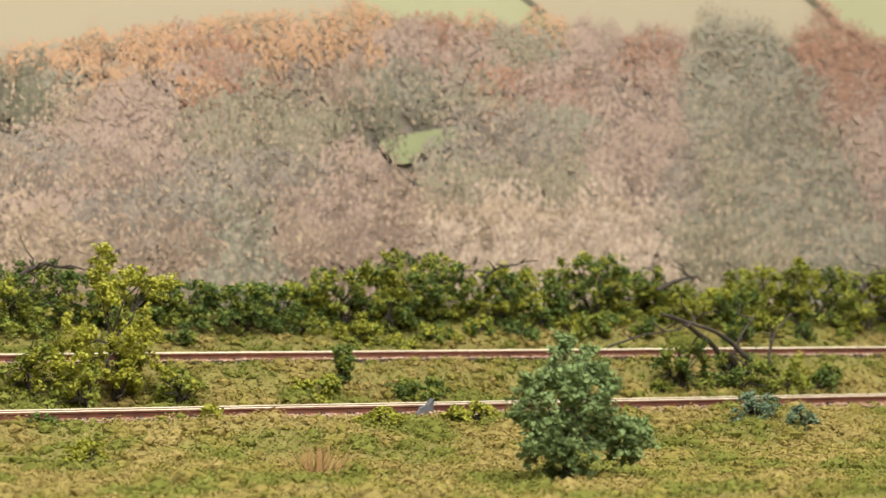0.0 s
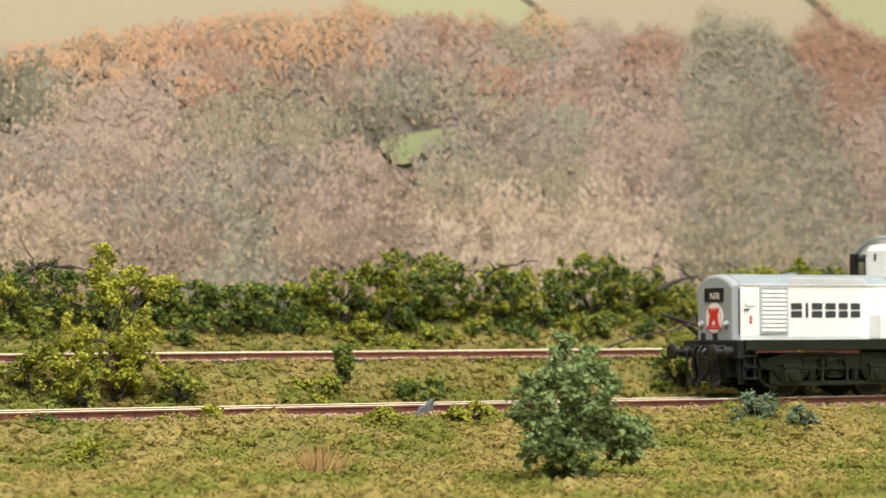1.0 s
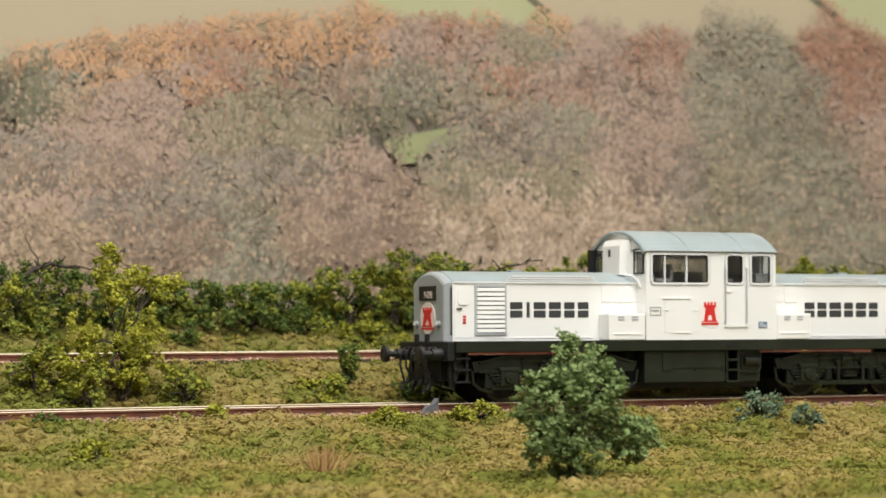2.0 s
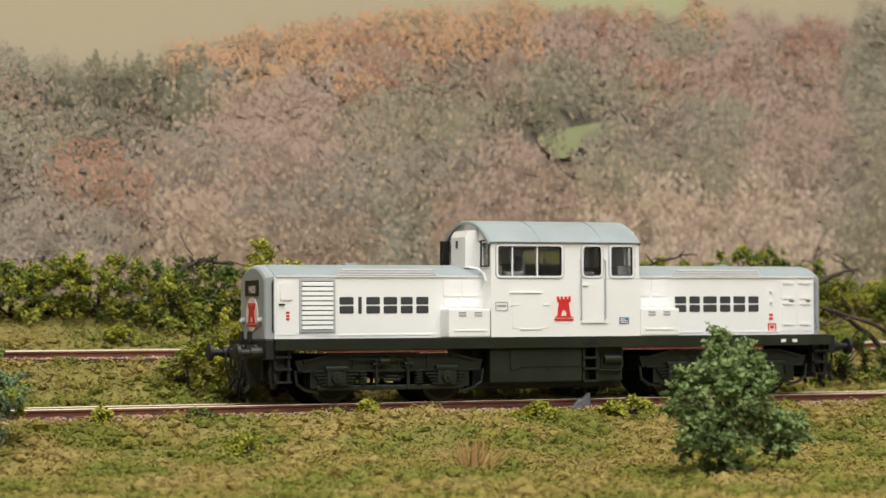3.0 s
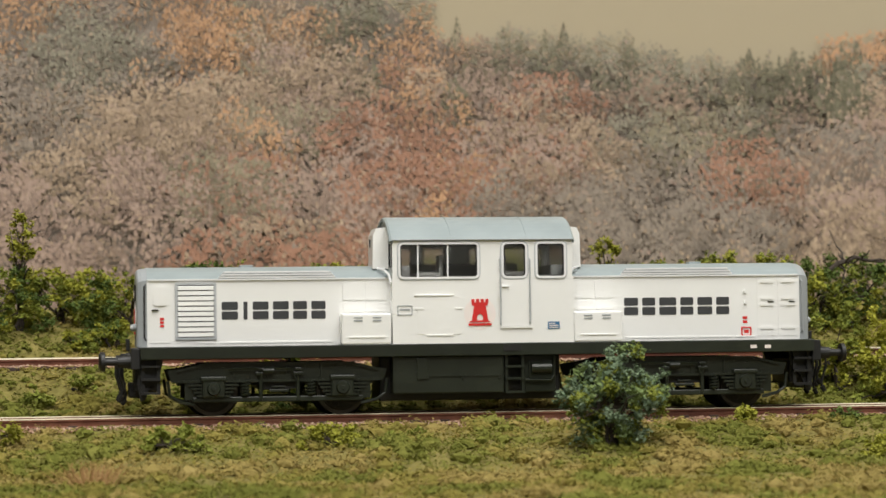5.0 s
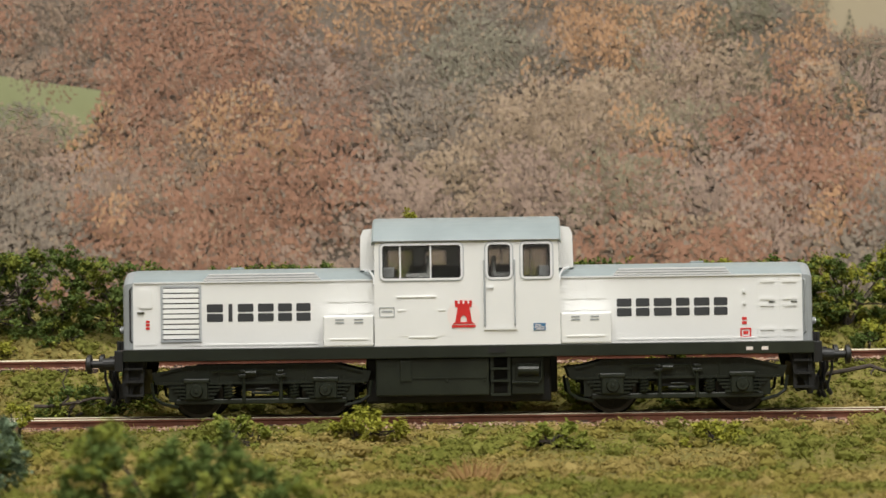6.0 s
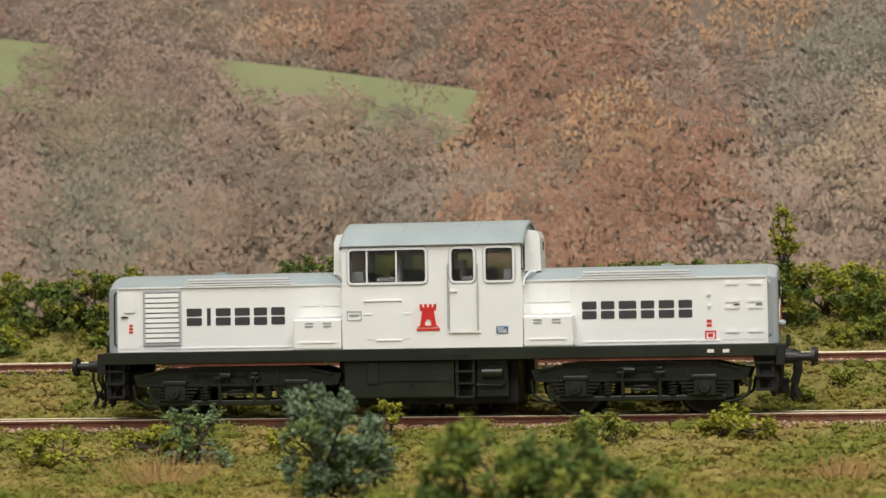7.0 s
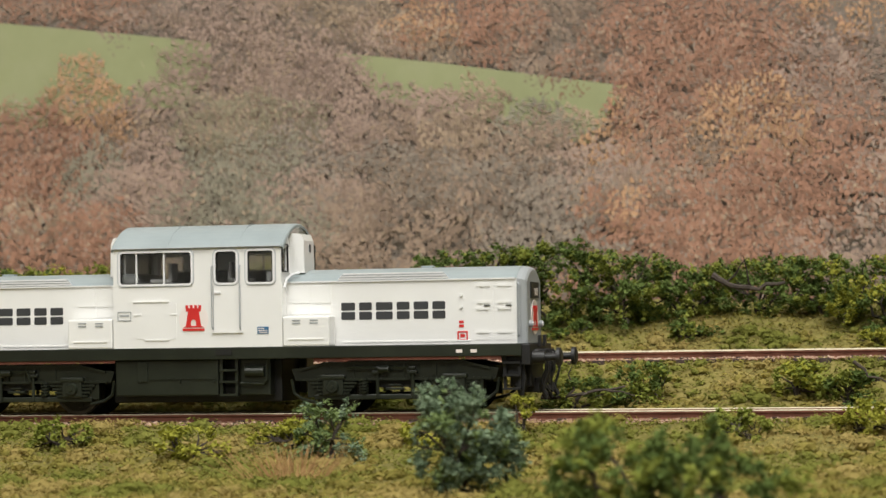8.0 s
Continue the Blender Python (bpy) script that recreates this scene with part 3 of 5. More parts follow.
def cab_inside(loco):
    bm = bmesh.new()
    box(bm, -23, 23, -15.4, 15.4, 33.0, 34.0)
    fl = part("cab_floor", bm, CAB_IN, loco, "dark cab interior floor")
    for x, s in ((-13, 1), (10, -1)):
        bm = bmesh.new()
        box(bm, x - 3.2, x + 3.2, -9, -4, 34, 37.6, 0.5)
        box(bm, x + s * 2.2, x + s * 3.4, -9, -4, 37, 42.0, 0.4)
        part("seat", bm, CAB_IN, fl, "dark cab seat")
    bm = bmesh.new()
    box(bm, -22.6, -19, -13, 13, 34, 39.2, 0.4)
    box(bm, 19, 22.6, -13, 13, 34, 39.2, 0.4)
    box(bm, -16, 14, 9.5, 13.5, 34, 40.2, 0.4)
    part("control_desk", bm, material("grey_desk", [(0.14, 0.145, 0.14), (0.2, 0.2, 0.19)], 0.5), fl, "grey control desks")


def spring(bm, x, y, z0, z1, r=1.15, turns=5):
    n = turns * 8
    pts = [(x + r * math.cos(i * math.pi / 4), y + r * math.sin(i * math.pi / 4), z0 + (z1 - z0) * i / n) for i in range(n + 1)]
    return path_tube(bm, pts, 0.3, 5)


WHEELS = []


def wheelset(bogie, x):
    bm = bmesh.new()
    rod(bm, (0, -11.5, 0), (0, 11.5, 0), 1.1, 1.1, 12)
    for sd in (-1, 1):
        y = lambda a: (0, sd * a, 0)
        rod(bm, y(7.2), y(7.9), 7.25, 6.75, 40)
        rod(bm, y(7.9), y(9.7), 6.6, 6.55, 40, 1)
        rod(bm, y(9.7), y(9.95), 5.6, 5.4, 40)
        rod(bm, y(9.9), y(10.6), 1.9, 1.6, 16)
        for k in range(6):
            a = k * math.pi / 3
            rod(bm, (4.0 * math.cos(a), sd * 9.9, 4.0 * math.sin(a)), (4.0 * math.cos(a), sd * 10.1, 4.0 * math.sin(a)), 0.8, 0.7, 10)
    w = part("wheelset", bm, [WHEEL, TREAD], bogie, "blackened wheelset with bright treads")
    w.matrix_basis = pose(x * MM, 0, 6.6 * MM)
    WHEELS.append((w, x))


def bogie(loco, x):
    bm = bmesh.new()
    box(bm, -26, 26, -6.5, 6.5, 8, 12.5)
    box(bm, -5, 5, -12, 12, 7, 11)
    bg = part("bogie", bm, BLACK, loco, "dark four-wheel bogie")
    bg.location = (x * MM, 0, 0)
    for wx in (-17, 17):
        wheelset(bg, wx)
    for sd in (-1, 1):
        ys = lambda a, b: (min(sd * a, sd * b), max(sd * a, sd * b))
        bm = bmesh.new()
        prism_xz(bm, [(-29, 12.2), (-28, 9.0), (-21, 9.0), (21, 9.0), (28, 9.0), (29, 12.0), (25, 12.4), (19.5, 13.9), (-19.5, 13.9), (-25, 12.6)], *ys(11.8, 13.0))
        box(bm, -20, 20, *ys(12.6, 13.9), 13.4, 14.0)
        box(bm, -27, 27, *ys(12.6, 13.8), 8.9, 9.5)
        for k in (-19.2, 19.2):
            prism_xz(bm, [(k, 13.4), (k + math.copysign(7.4, k), 11.6), (k + math.copysign(7.4, k), 12.2), (k, 14.0)], *ys(12.6, 13.8))
        for i in range(13):
            for z in (10.2, 12.7):
                rod(bm, (-21.6 + 3.6 * i, sd * 12.9, z), (-21.6 + 3.6 * i, sd * 13.2, z), 0.22, 0.16, 6)
        for rx in (-11.5, -2.5, 2.5, 11.5):
            box(bm, rx - 0.25, rx + 0.25, *ys(12.8, 13.4), 9.4, 13.6)
        sf = part("side_frame", bm, FRAME, bg, "olive-black riveted bogie side frame")
        bm = bmesh.new()
        box(bm, -22.5, 22.5, *ys(12.4, 13.6), 3.7, 5.1, 0.25)
        box(bm, -24.5, -21.5, *ys(12.2, 13.2), 4.4, 9.2)
        box(bm, 21.5, 24.5, *ys(12.2, 13.2), 4.4, 9.2)
        path_tube(bm, [(-29, sd * 13, 9.4), (-28.4, sd * 13, 5.6), (-26.2, sd * 13, 4.0), (-22, sd * 13, 3.0)], 0.45)
        path_tube(bm, [(29, sd * 13, 9.4), (28.4, sd * 13, 5.6), (26.2, sd * 13, 4.0), (22, sd * 13, 3.0)], 0.45)
        part("tie_bar", bm, FRAME, bg)
        for wx in (-17, 17):
            bm = bmesh.new()
            box(bm, wx - 2.9, wx + 2.9, *ys(12.6, 14.6), 4.9, 9.8, 0.4)
            box(bm, wx - 3.4, wx + 3.4, *ys(12.8, 14.9), 9.3, 10.5, 0.3)
            rod(bm, (wx, sd * 14.4, 7.2), (wx, sd * 15.5, 7.2), 1.9, 1.5, 16)
            rod(bm, (wx, sd * 15.4, 7.2), (wx, sd * 15.8, 7.2), 0.6, 0.5, 10)
            part("axlebox", bm, FRAME, bg, "axlebox with a round cover")
            for k in range(4):
                for q in (-1, 1):
                    bm = box(bmesh.new(), *sorted((wx + q * 2.9, wx + q * (6.6 - 0.7 * k))), *ys(12.9, 14.2), 8.0 - 0.95 * k, 8.5 - 0.95 * k)
                    part("spring_leaf", bm, FRAME, bg, "leaf of a layered spring")
        for kx in (-8.6, 8.6):
            bm = bmesh.new()
            spring(bm, kx, sd * 13.2, 5.1, 9.2)
            rod(bm, (kx, sd * 13.2, 4.8), (kx, sd * 13.2, 9.6), 0.55, 0.55, 8)
            part("coil_spring", bm, FRAME, bg, "coil spring")
        for kx in (-4.6, 5.2):
            bm = bmesh.new()
            rod(bm, (kx, sd * 13.6, 4.0), (kx, sd * 13.6, 11.8), 0.5, 0.5, 8)
            box(bm, kx - 1.4, kx + 1.4, *ys(12.9, 14.4), 10.6, 11.5, 0.2)
            box(bm, kx - 0.9, kx + 0.9, *ys(12.9, 14.6), 11.8, 12.6, 0.2)
            part("hanger", bm, FRAME, bg)
        bm = bmesh.new()
        path_tube(bm, [(-13, sd * 14.1, 12.2), (-11, sd * 14.3, 12.5), (3.5, sd * 14.3, 12.3), (4.6, sd * 14.3, 9.5)], 0.3)
        rod(bm, (-4, sd * 14.4, 11.9), (-1.2, sd * 14.4, 11.9), 0.95, 0.95, 12)
        part("brake_pipe", bm, FRAME, bg)
        bm = bmesh.new()
        box(bm, -2.4, 2.8, *ys(12.6, 13.9), 6.2, 6.9, 0.15)
        box(bm, -1.6, 2.0, *ys(12.6, 13.8), 7.4, 7.8, 0.1)
        part("damper_bracket", bm, FRAME, bg)
        for kx in (-11.6, 11.6):
            bm = bmesh.new()
            prism_xz(bm, [(kx - 0.8, 9), (kx + 0.8, 9), (kx + 1.5 * (1 if kx > 0 else -1), 3.2), (kx, 3.2)], *ys(8.4, 10.2))
            part("brake_shoe", bm, BLACK, bg)


def buffer_end(loco, s):
    X = lambda a, b: (min(s * a, s * b), max(s * a, s * b))
    bm = bmesh.new()
    box(bm, *X(90.6, 93.0), -15.5, 15.5, 12.6, 18.2, 0.25)
    bb = part("buffer_beam", bm, BLACK, loco, "black buffer beam")
    for y in (-11.5, 11.5):
        bm = bmesh.new()
        rod(bm, (s * 93, y, 14.6), (s * 96.4, y, 14.6), 1.75, 1.55, 16)
        rod(bm, (s * 96.4, y, 14.6), (s * 99.8, y, 14.6), 1.0, 1.0, 14)
        rod(bm, (s * 99.6, y, 14.6), (s * 100.6, y, 14.6), 2.5, 2.5, 24)
        rod(bm, (s * 100.6, y, 14.6), (s * 101.0, y, 14.6), 2.4, 1.6, 24)
        part("buffer", bm, BLACK, loco, "round black buffer on its shank")
    bm = bmesh.new()
    path_tube(bm, [(s * 93, 0, 15), (s * 95, 0, 15.2), (s * 96.2, 0, 14.4), (s * 96.0, 0, 12.8), (s * 94.6, 0, 12.6)], 0.6)
    box(bm, *X(94.6, 95.4), -1.3, 1.3, 7.4, 12.8, 0.3)
    part("coupling_hook", bm, BLACK, bb, "black coupling hook and links")
    for y, l, reach in ((-8.2, 5.2, 3.6), (-6.4, 7.2, 2.6), (-4.0, 4.4, 2.2), (-2.4, 6.6, 3.0), (2.6, 6.2, 3.0), (4.4, 4.4, 2.2), (6.6, 7.0, 2.6), (8.4, 5.2, 3.6)):
        bm = bmesh.new()
        path_tube(bm, [(s * 92.8, y, 16.2), (s * (92.4 + reach * 0.7), y, 16.4), (s * (92.8 + reach), y, 14.4), (s * (92.9 + reach), y, 11.0), (s * (92.4 + reach * 0.8), y, l + 1.6), (s * (92.8 + reach * 0.7), y, l)], 0.36)
        rod(bm, (s * (92.8 + reach * 0.7), y, l + 0.2), (s * (93.6 + reach * 0.7), y, l - 1.2), 0.75, 0.55, 8)
        rod(bm, (s * 92.6, y, 16.2), (s * 93.8, y, 16.2), 0.7, 0.6, 8)
        part("brake_hose", bm, BLACK, bb, "black brake hose")
    for y in (-12.6, 12.6):
        bm = bmesh.new()
        prism_xz(bm, [(s * 84.6, 15.0), (s * 90.4, 15.0), (s * 91.4, 9.0), (s * 90.6, 4.4), (s * 89.4, 4.4), (s * 88.0, 8.6), (s * 85.6, 10.4)], y - 0.6, y + 0.6)
        part("guard_iron", bm, BLACK, bb, "black guard iron bracket")
    for y in (-3.4, 3.4):
        bm = box(bmesh.new(), *X(93.0, 93.9), y - 0.9, y + 0.9, 17.4, 20.6, 0.2)
        part("lamp_bracket", bm, BLACK, bb, "black lamp bracket")
    bm = bmesh.new()
    box(bm, *X(86.0, 92.0), -8.5, 8.5, 6.5, 13, 0.5)
    box(bm, *X(88.5, 93.4), -4.5, 4.5, 5.0, 9.0, 0.4)
    part("drag_box", bm, BLACK, bb)
    for sd in (-1, 1):
        bm = bmesh.new()
        for a in (85.4, 89.4):
            box(bm, *X(a, a + 0.9), *sorted((sd * 13.6, sd * 14.4)), 6.0, 15.2)
        for z in (6.0, 9.6, 13.0):
            box(bm, *X(85.4, 90.3), *sorted((sd * 13.2, sd * 15.6)), z, z + 0.6)
        part("footstep", bm, BLACK, bb, "black crew footstep")


def locomotive():
    loco = thing("diesel_locomotive", pose(0.6, 0, 0), "model diesel shunting locomotive, white sides, grey-blue roof, red tower emblem", "locomotive")
    bm = bmesh.new()
    box(bm, -90.6, 90.8, -CAB, CAB, 15.1, 18.4, 0.2)
    sb = part("solebar", bm, FRAME, loco, "dark olive underframe beam")
    for s in (1,):
        for a in (73.0, 77.0):
            bm = bmesh.new()
            box(bm, s * a, s * a + 1.7, -CAB - 0.12, -CAB + 0.05, 16.1, 17.0)
            part("lettering_mark", bm, PALE, sb)
    bm = bmesh.new()
    box(bm, 5.4, 10.0, -CAB - 0.25, -CAB + 0.05, 16.3, 17.8)
    part("frame_recess", bm, BLACK, sb)
    for s in (-1, 1):
        hood(loco, s), cab_end(loco, s), buffer_end(loco, s)
    for sd in (-1, 1):
        cab_side(loco, sd), near_side_fittings(loco, sd)
    cab_roof(loco), cab_inside(loco)
    bm = bmesh.new()
    box(bm, -27, 22, -9, 9, 3.2, 15.1, 0.6)
    part("engine_sump", bm, BLACK, loco)
    for sd in (-1, 1):
        ys = lambda a, b: (min(sd * a, sd * b), max(sd * a, sd * b))
        m = -sd
        X = lambda a, b: (min(m * a, m * b), max(m * a, m * b))
        bm = bmesh.new()
        box(bm, *X(-24.2, 5.6), *ys(8, 15.2), 5.2, 15.1, 0.35)
        tk = part("fuel_tank", bm, FRAME, loco, "olive tank beneath the cab")
        bm = bmesh.new()
        box(bm, *X(-14.5, 5.0), *ys(15.1, 15.5), 9.7, 10.0)
        box(bm, *X(-17.8, -14.8), *ys(15.1, 15.6), 9.0, 14.6, 0.15)
        for x in (-17.2, -5.5, 4.4):
            rod(bm, (m * x, sd * 15.2, 9.2), (m * x, sd * 15.7, 9.2), 0.35, 0.3, 8)
        part("tank_fitting", bm, FRAME, tk)
        bm = bmesh.new()
        for x in (6.0, 10.4):
            box(bm, *X(x, x + 0.8), *ys(13.8, 15.0), 5.0, 15.2)
        for z in (5.0, 8.6, 11.8):
            box(bm, *X(6.0, 11.2), *ys(13.2, 15.6), z, z + 0.6)
        part("cab_step", bm, FRAME, loco, "dark cab steps")
        bm = bmesh.new()
        box(bm, *X(11.4, 20.0), *ys(9, 13.4), 5.2, 15.1, 0.3)
        box(bm, *X(12.6, 19.0), *ys(13.2, 14.0), 8.6, 13.6, 0.25)
        rod(bm, (m * 13.2, sd * 14.2, 11.6), (m * 18.6, sd * 14.2, 11.6), 1.5, 1.5, 14)
        path_tube(bm, [(m * 11.6, sd * 14.4, 8.4), (m * 18.4, sd * 14.4, 8.2), (m * 19.4, sd * 14.4, 9.6), (m * 19.4, sd * 14.4, 14.6)], 0.35)
        part("air_compressor", bm, FRAME, loco, "olive compressor box with a cylinder")
    for x in (-54.5, 55.0):
        bogie(loco, x)
    return loco


LOCO = locomotive()


# ---- the two tracks ----
def rail(name, y, z, parent):
    prof = [(-0.35, 0), (-0.65, -0.25), (-0.65, -0.75), (-0.28, -1.05), (-0.28, -2.0), (-1.1, -2.25), (-1.1, -2.5), (1.1, -2.5), (1.1, -2.25), (0.28, -2.0), (0.28, -1.05), (0.65, -0.75), (0.65, -0.25), (0.35, 0)]
    bm = bmesh.new()
    loft(bm, [[(x, y + a, z + b) for a, b in prof] for x in (-640, 160, 960)])
    for f in bm.faces:
        if all(v.co.z > z - 0.27 for v in f.verts):
            f.material_index = 1
    return part(name, bm, [RUST, RAILTOP], parent, "rust-brown rail with a bright worn top")


def track(yc, z, label):
    tr = tagged(new("railway_track"), label, "track", "model railway tracks")
    rail("rail", yc - 8.9, z, tr), rail("rail", yc + 8.9, z, tr)
    bm = bmesh.new()
    box(bm, -1.7, 1.7, -15, 15, -1.0, 0.9, 0.2)
    for y in (-10.2, -7.6, 7.6, 10.2):
        box(bm, -1.2, 1.2, y - 0.7, y + 0.7, 0.8, 1.5)
    first = part("sleeper", bm, SLEEPER, tr)
    first.location = (-0.62, yc * MM, (z - 3.4) * MM)
    for i in range(1, 190):
        s = new("sleeper", first.data)
        s.parent, s.location = tr, ((-620 + 8.2 * i) * MM, yc * MM, (z - 3.4) * MM)
    return tr


track(0, 0.0, "near railway track half sunk in turf and ballast")
track(64.2, 15.2, "far railway track on a low bank")


# ---- flakes: turf, ballast, leaves ----
def flakes(rng, c, size, flat=0.0, stretch=1.3, face=None):
    """Small irregular four-cornered flakes round the centres c; flat draws them level, face gives the way they look."""
    n = len(c)
    nrm = rng.normal(size=(n, 3))
    if face is None:
        nrm[:, 2] = np.abs(nrm[:, 2]) + flat
    else:
        nrm = nrm * 0.32 + face
    nrm /= np.linalg.norm(nrm, axis=1)[:, None]
    u = np.cross(nrm, rng.normal(size=(n, 3)))
    u /= np.linalg.norm(u, axis=1)[:, None]
    w = np.cross(nrm, u)
    s = size * rng.uniform(0.55, 1.35, n)[:, None] / 2
    k = rng.uniform(0.6, 1.2, (n, 4, 1))
    q = np.stack([u * stretch, w, -u * stretch, -w], 1) * s[:, None] * k
    q += nrm[:, None] * (np.array([0.25, -0.25, 0.25, -0.25])[None, :, None] * s[:, None])
    return c[:, None] + q


def foam(name, rng, c, r, mat, parent=None, label="", fine=False, squash=0.85):
    """Rough little sponge lumps round the centres c, joined in one mesh."""
    t = bmesh.new()
    bmesh.ops.create_icosphere(t, subdivisions=2 if fine else 1, radius=1)
    v = np.array([p.co[:] for p in t.verts])
    f = np.array([[p.index for p in q.verts] for q in t.faces])
    t.free()
    n, m = len(c), len(v)
    co = v[None] * (r[:, None, None] * rng.uniform(0.68, 1.25, (n, m, 1))) * np.array([1, 1, squash]) + c[:, None]
    me = bpy.data.meshes.new(name)
    me.vertices.add(n * m)
    me.vertices.foreach_set("co", (co.reshape(-1) * MM).astype(np.float32))
    me.loops.add(n * len(f) * 3)
    me.loops.foreach_set("vertex_index", (f[None] + m * np.arange(n)[:, None, None]).reshape(-1).astype(np.int32))
    me.polygons.add(n * len(f))
    me.polygons.foreach_set("loop_start", np.arange(0, 3 * n * len(f), 3, dtype=np.int32))
    me.polygons.foreach_set("use_smooth", np.zeros(n * len(f), dtype=bool))
    me.update(calc_edges=True)
    return link(name, me, mat, parent, label)


TURFS = ((TURF, "olive-green"), (TURF_DRY, "straw-coloured dry"), (TURF_GREEN, "bright green"))


def turf_kind(x, y, rng):
    tone = 1.1 * lumps(x, y, 9, 26) + 0.4 * lumps(x, y, 3.0, 27) + rng.normal(0, 0.15, len(x))
    return np.where(tone > 0.28, 1, np.where(tone < -0.16, 2, 0))


def in_view(x, y):
    return (x > -0.44 * (y + 690)) & (x < 0.80 * (y + 690))


def verge_edge(x, y):
    return np.where(np.abs(y) < 40, 14.2, 11.8) + 3.2 * lumps(x, y, 9, 23)


def turf():
    """The flat scatter of short fibres that covers the ground."""
    rng = np.random.RandomState(11)
    n = 400000
    x, y = rng.uniform(-350, 660, n), rng.uniform(-225, 128, n)
    g = in_view(x, y)
    x, y = x[g], y[g]
    bed = np.minimum(np.abs(y), np.abs(y - 64.2))
    patch = lumps(x, y, 7, 21) + 0.5 * lumps(x, y, 2.5, 22)
    keep = (bed > verge_edge(x, y)) | ((bed < 7.2) & (patch > -0.25))
    x, y, bed = x[keep], y[keep], bed[keep]
    n = len(x)
    z = land(x, y) + np.clip((bed - 10.5) / 8, 0.1, 1) * rng.uniform(0, 1, n) ** 1.3 * 1.1 + np.where(bed < 8, 1.7, 0.3)
    c = np.stack([x, y, z], -1)
    kind_ = turf_kind(x, y, rng)
    q = flakes(rng, c, 0.82, 2.3, 1.5)
    for k, (m, lab) in enumerate(TURFS):
        tagged(quads_mesh("grass", q[kind_ == k], m), lab + " turf scatter", "grass", kind="stuff")


def turf_puffs():
    """Rounded cushions of flock, lit on their crowns and dim where they meet."""
    rng = np.random.RandomState(17)
    n = 30000
    x, y = rng.uniform(-350, 660, n), rng.uniform(-215, 92, n)
    bed = np.minimum(np.abs(y), np.abs(y - 64.2))
    r = rng.uniform(0.8, 1, n) * np.clip(2.3 + 1.5 * lumps(x, y, 5, 31) + rng.normal(0, 0.6, n), 0.9, 4.4)
    r = np.minimum(r, np.maximum((bed - 9.5) * 0.55, 0.5)) * np.where(y > 30, 0.75, 1.0)
    keep = in_view(x, y) & (bed > verge_edge(x, y) + 0.3 * r) & (rng.rand(n) < np.clip(np.where(y > 12, 0.7, 0.42) + 0.45 * lumps(x, y, 8, 32), 0.06, 1))
    x, y, r = x[keep], y[keep], r[keep]
    n = len(x)
    c = np.stack([x, y, land(x, y) + 0.12 * r + 0.2], -1)
    kind_ = turf_kind(x, y, rng)
    per = (8 + 3.4 * r * r).astype(int)
    own = np.repeat(np.arange(n), per)
    o = rng.normal(size=(len(own), 3))
    o[:, 2] = np.abs(o[:, 2])
    o /= np.linalg.norm(o, axis=1)[:, None]
    wave = 1 + 0.16 * np.sin(o[:, 0] * 5 + own) + 0.14 * np.sin(o[:, 1] * 6 + 2 * own) + rng.normal(0, 0.07, len(own))
    pts = c[own] + o * (r[own] * wave)[:, None] * np.array([1.1, 1.1, 0.72])
    q = flakes(rng, pts, 0.76, 0, 1.5, o + np.array([0, 0, 0.35]))
    for k, (m, lab) in enumerate(TURFS):
        tagged(foam("turf", rng, c[kind_ == k], r[kind_ == k] * 0.88, m, squash=0.64), lab + " flock cushions", "turf", kind="stuff")
        tagged(quads_mesh("turf", q[kind_[own] == k], m), lab + " fibres on the flock cushions", "turf", kind="stuff")


def ballast():
    rng = np.random.RandomState(12)
    n = 17000
    x = rng.uniform(-350, 660, n)
    side = rng.rand(n)
    y = np.where(side < 0.5, rng.uniform(-19.5, -9.4, n), rng.uniform(64.2 - 14, 64.2 - 9.6, n))
    z = land(x, y) + np.where(side < 0.5, 0.25, 0.5) + rng.uniform(0, 0.6, n)
    o = np.array([(1, 0, 0), (0, 1, 0), (-1, 0, 0), (0, -1, 0), (0, 0, 1), (0, 0, -1)], float)
    tri = np.array([(0, 1, 4), (1, 2, 4), (2, 3, 4), (3, 0, 4), (1, 0, 5), (2, 1, 5), (3, 2, 5), (0, 3, 5)])
    v = o[None] * (rng.uniform(0.3, 0.8, n)[:, None, None] * rng.uniform(0.6, 1.3, (n, 6, 1)))
    a = rng.uniform(0, 6.28, n)
    r = np.zeros((n, 3, 3))
    r[:, 0, 0], r[:, 0, 1], r[:, 1, 0], r[:, 1, 1], r[:, 2, 2] = np.cos(a), -np.sin(a), np.sin(a), np.cos(a), 0.7
    v = np.einsum("nij,nkj->nki", r, v) + np.stack([x, y, z], -1)[:, None]
    me = bpy.data.meshes.new("ballast")
    f = (tri[None] + 6 * np.arange(n)[:, None, None]).reshape(-1, 3)
    me.from_pydata((v.reshape(-1, 3) * MM).tolist(), [], f.tolist())
    tagged(link("ballast", me, STONES), "pinkish-brown crushed stone ballast", "ballast", kind="stuff")


turf()
turf_puffs()
ballast()


def twig(bm, rng, a, b, r0, r1, bend=0.12, steps=4, sides=5):
    a, b = Vector(a), Vector(b)
    l = (b - a).length * bend
    pts = [a]
    for i in range(1, steps):
        pts.append(a.lerp(b, i / steps) + Vector(rng.normal(0, l * 0.5, 3)))
    pts.append(b)
    tube(bm, pts, [r0 + (r1 - r0) * i / steps for i in range(steps + 1)], sides)


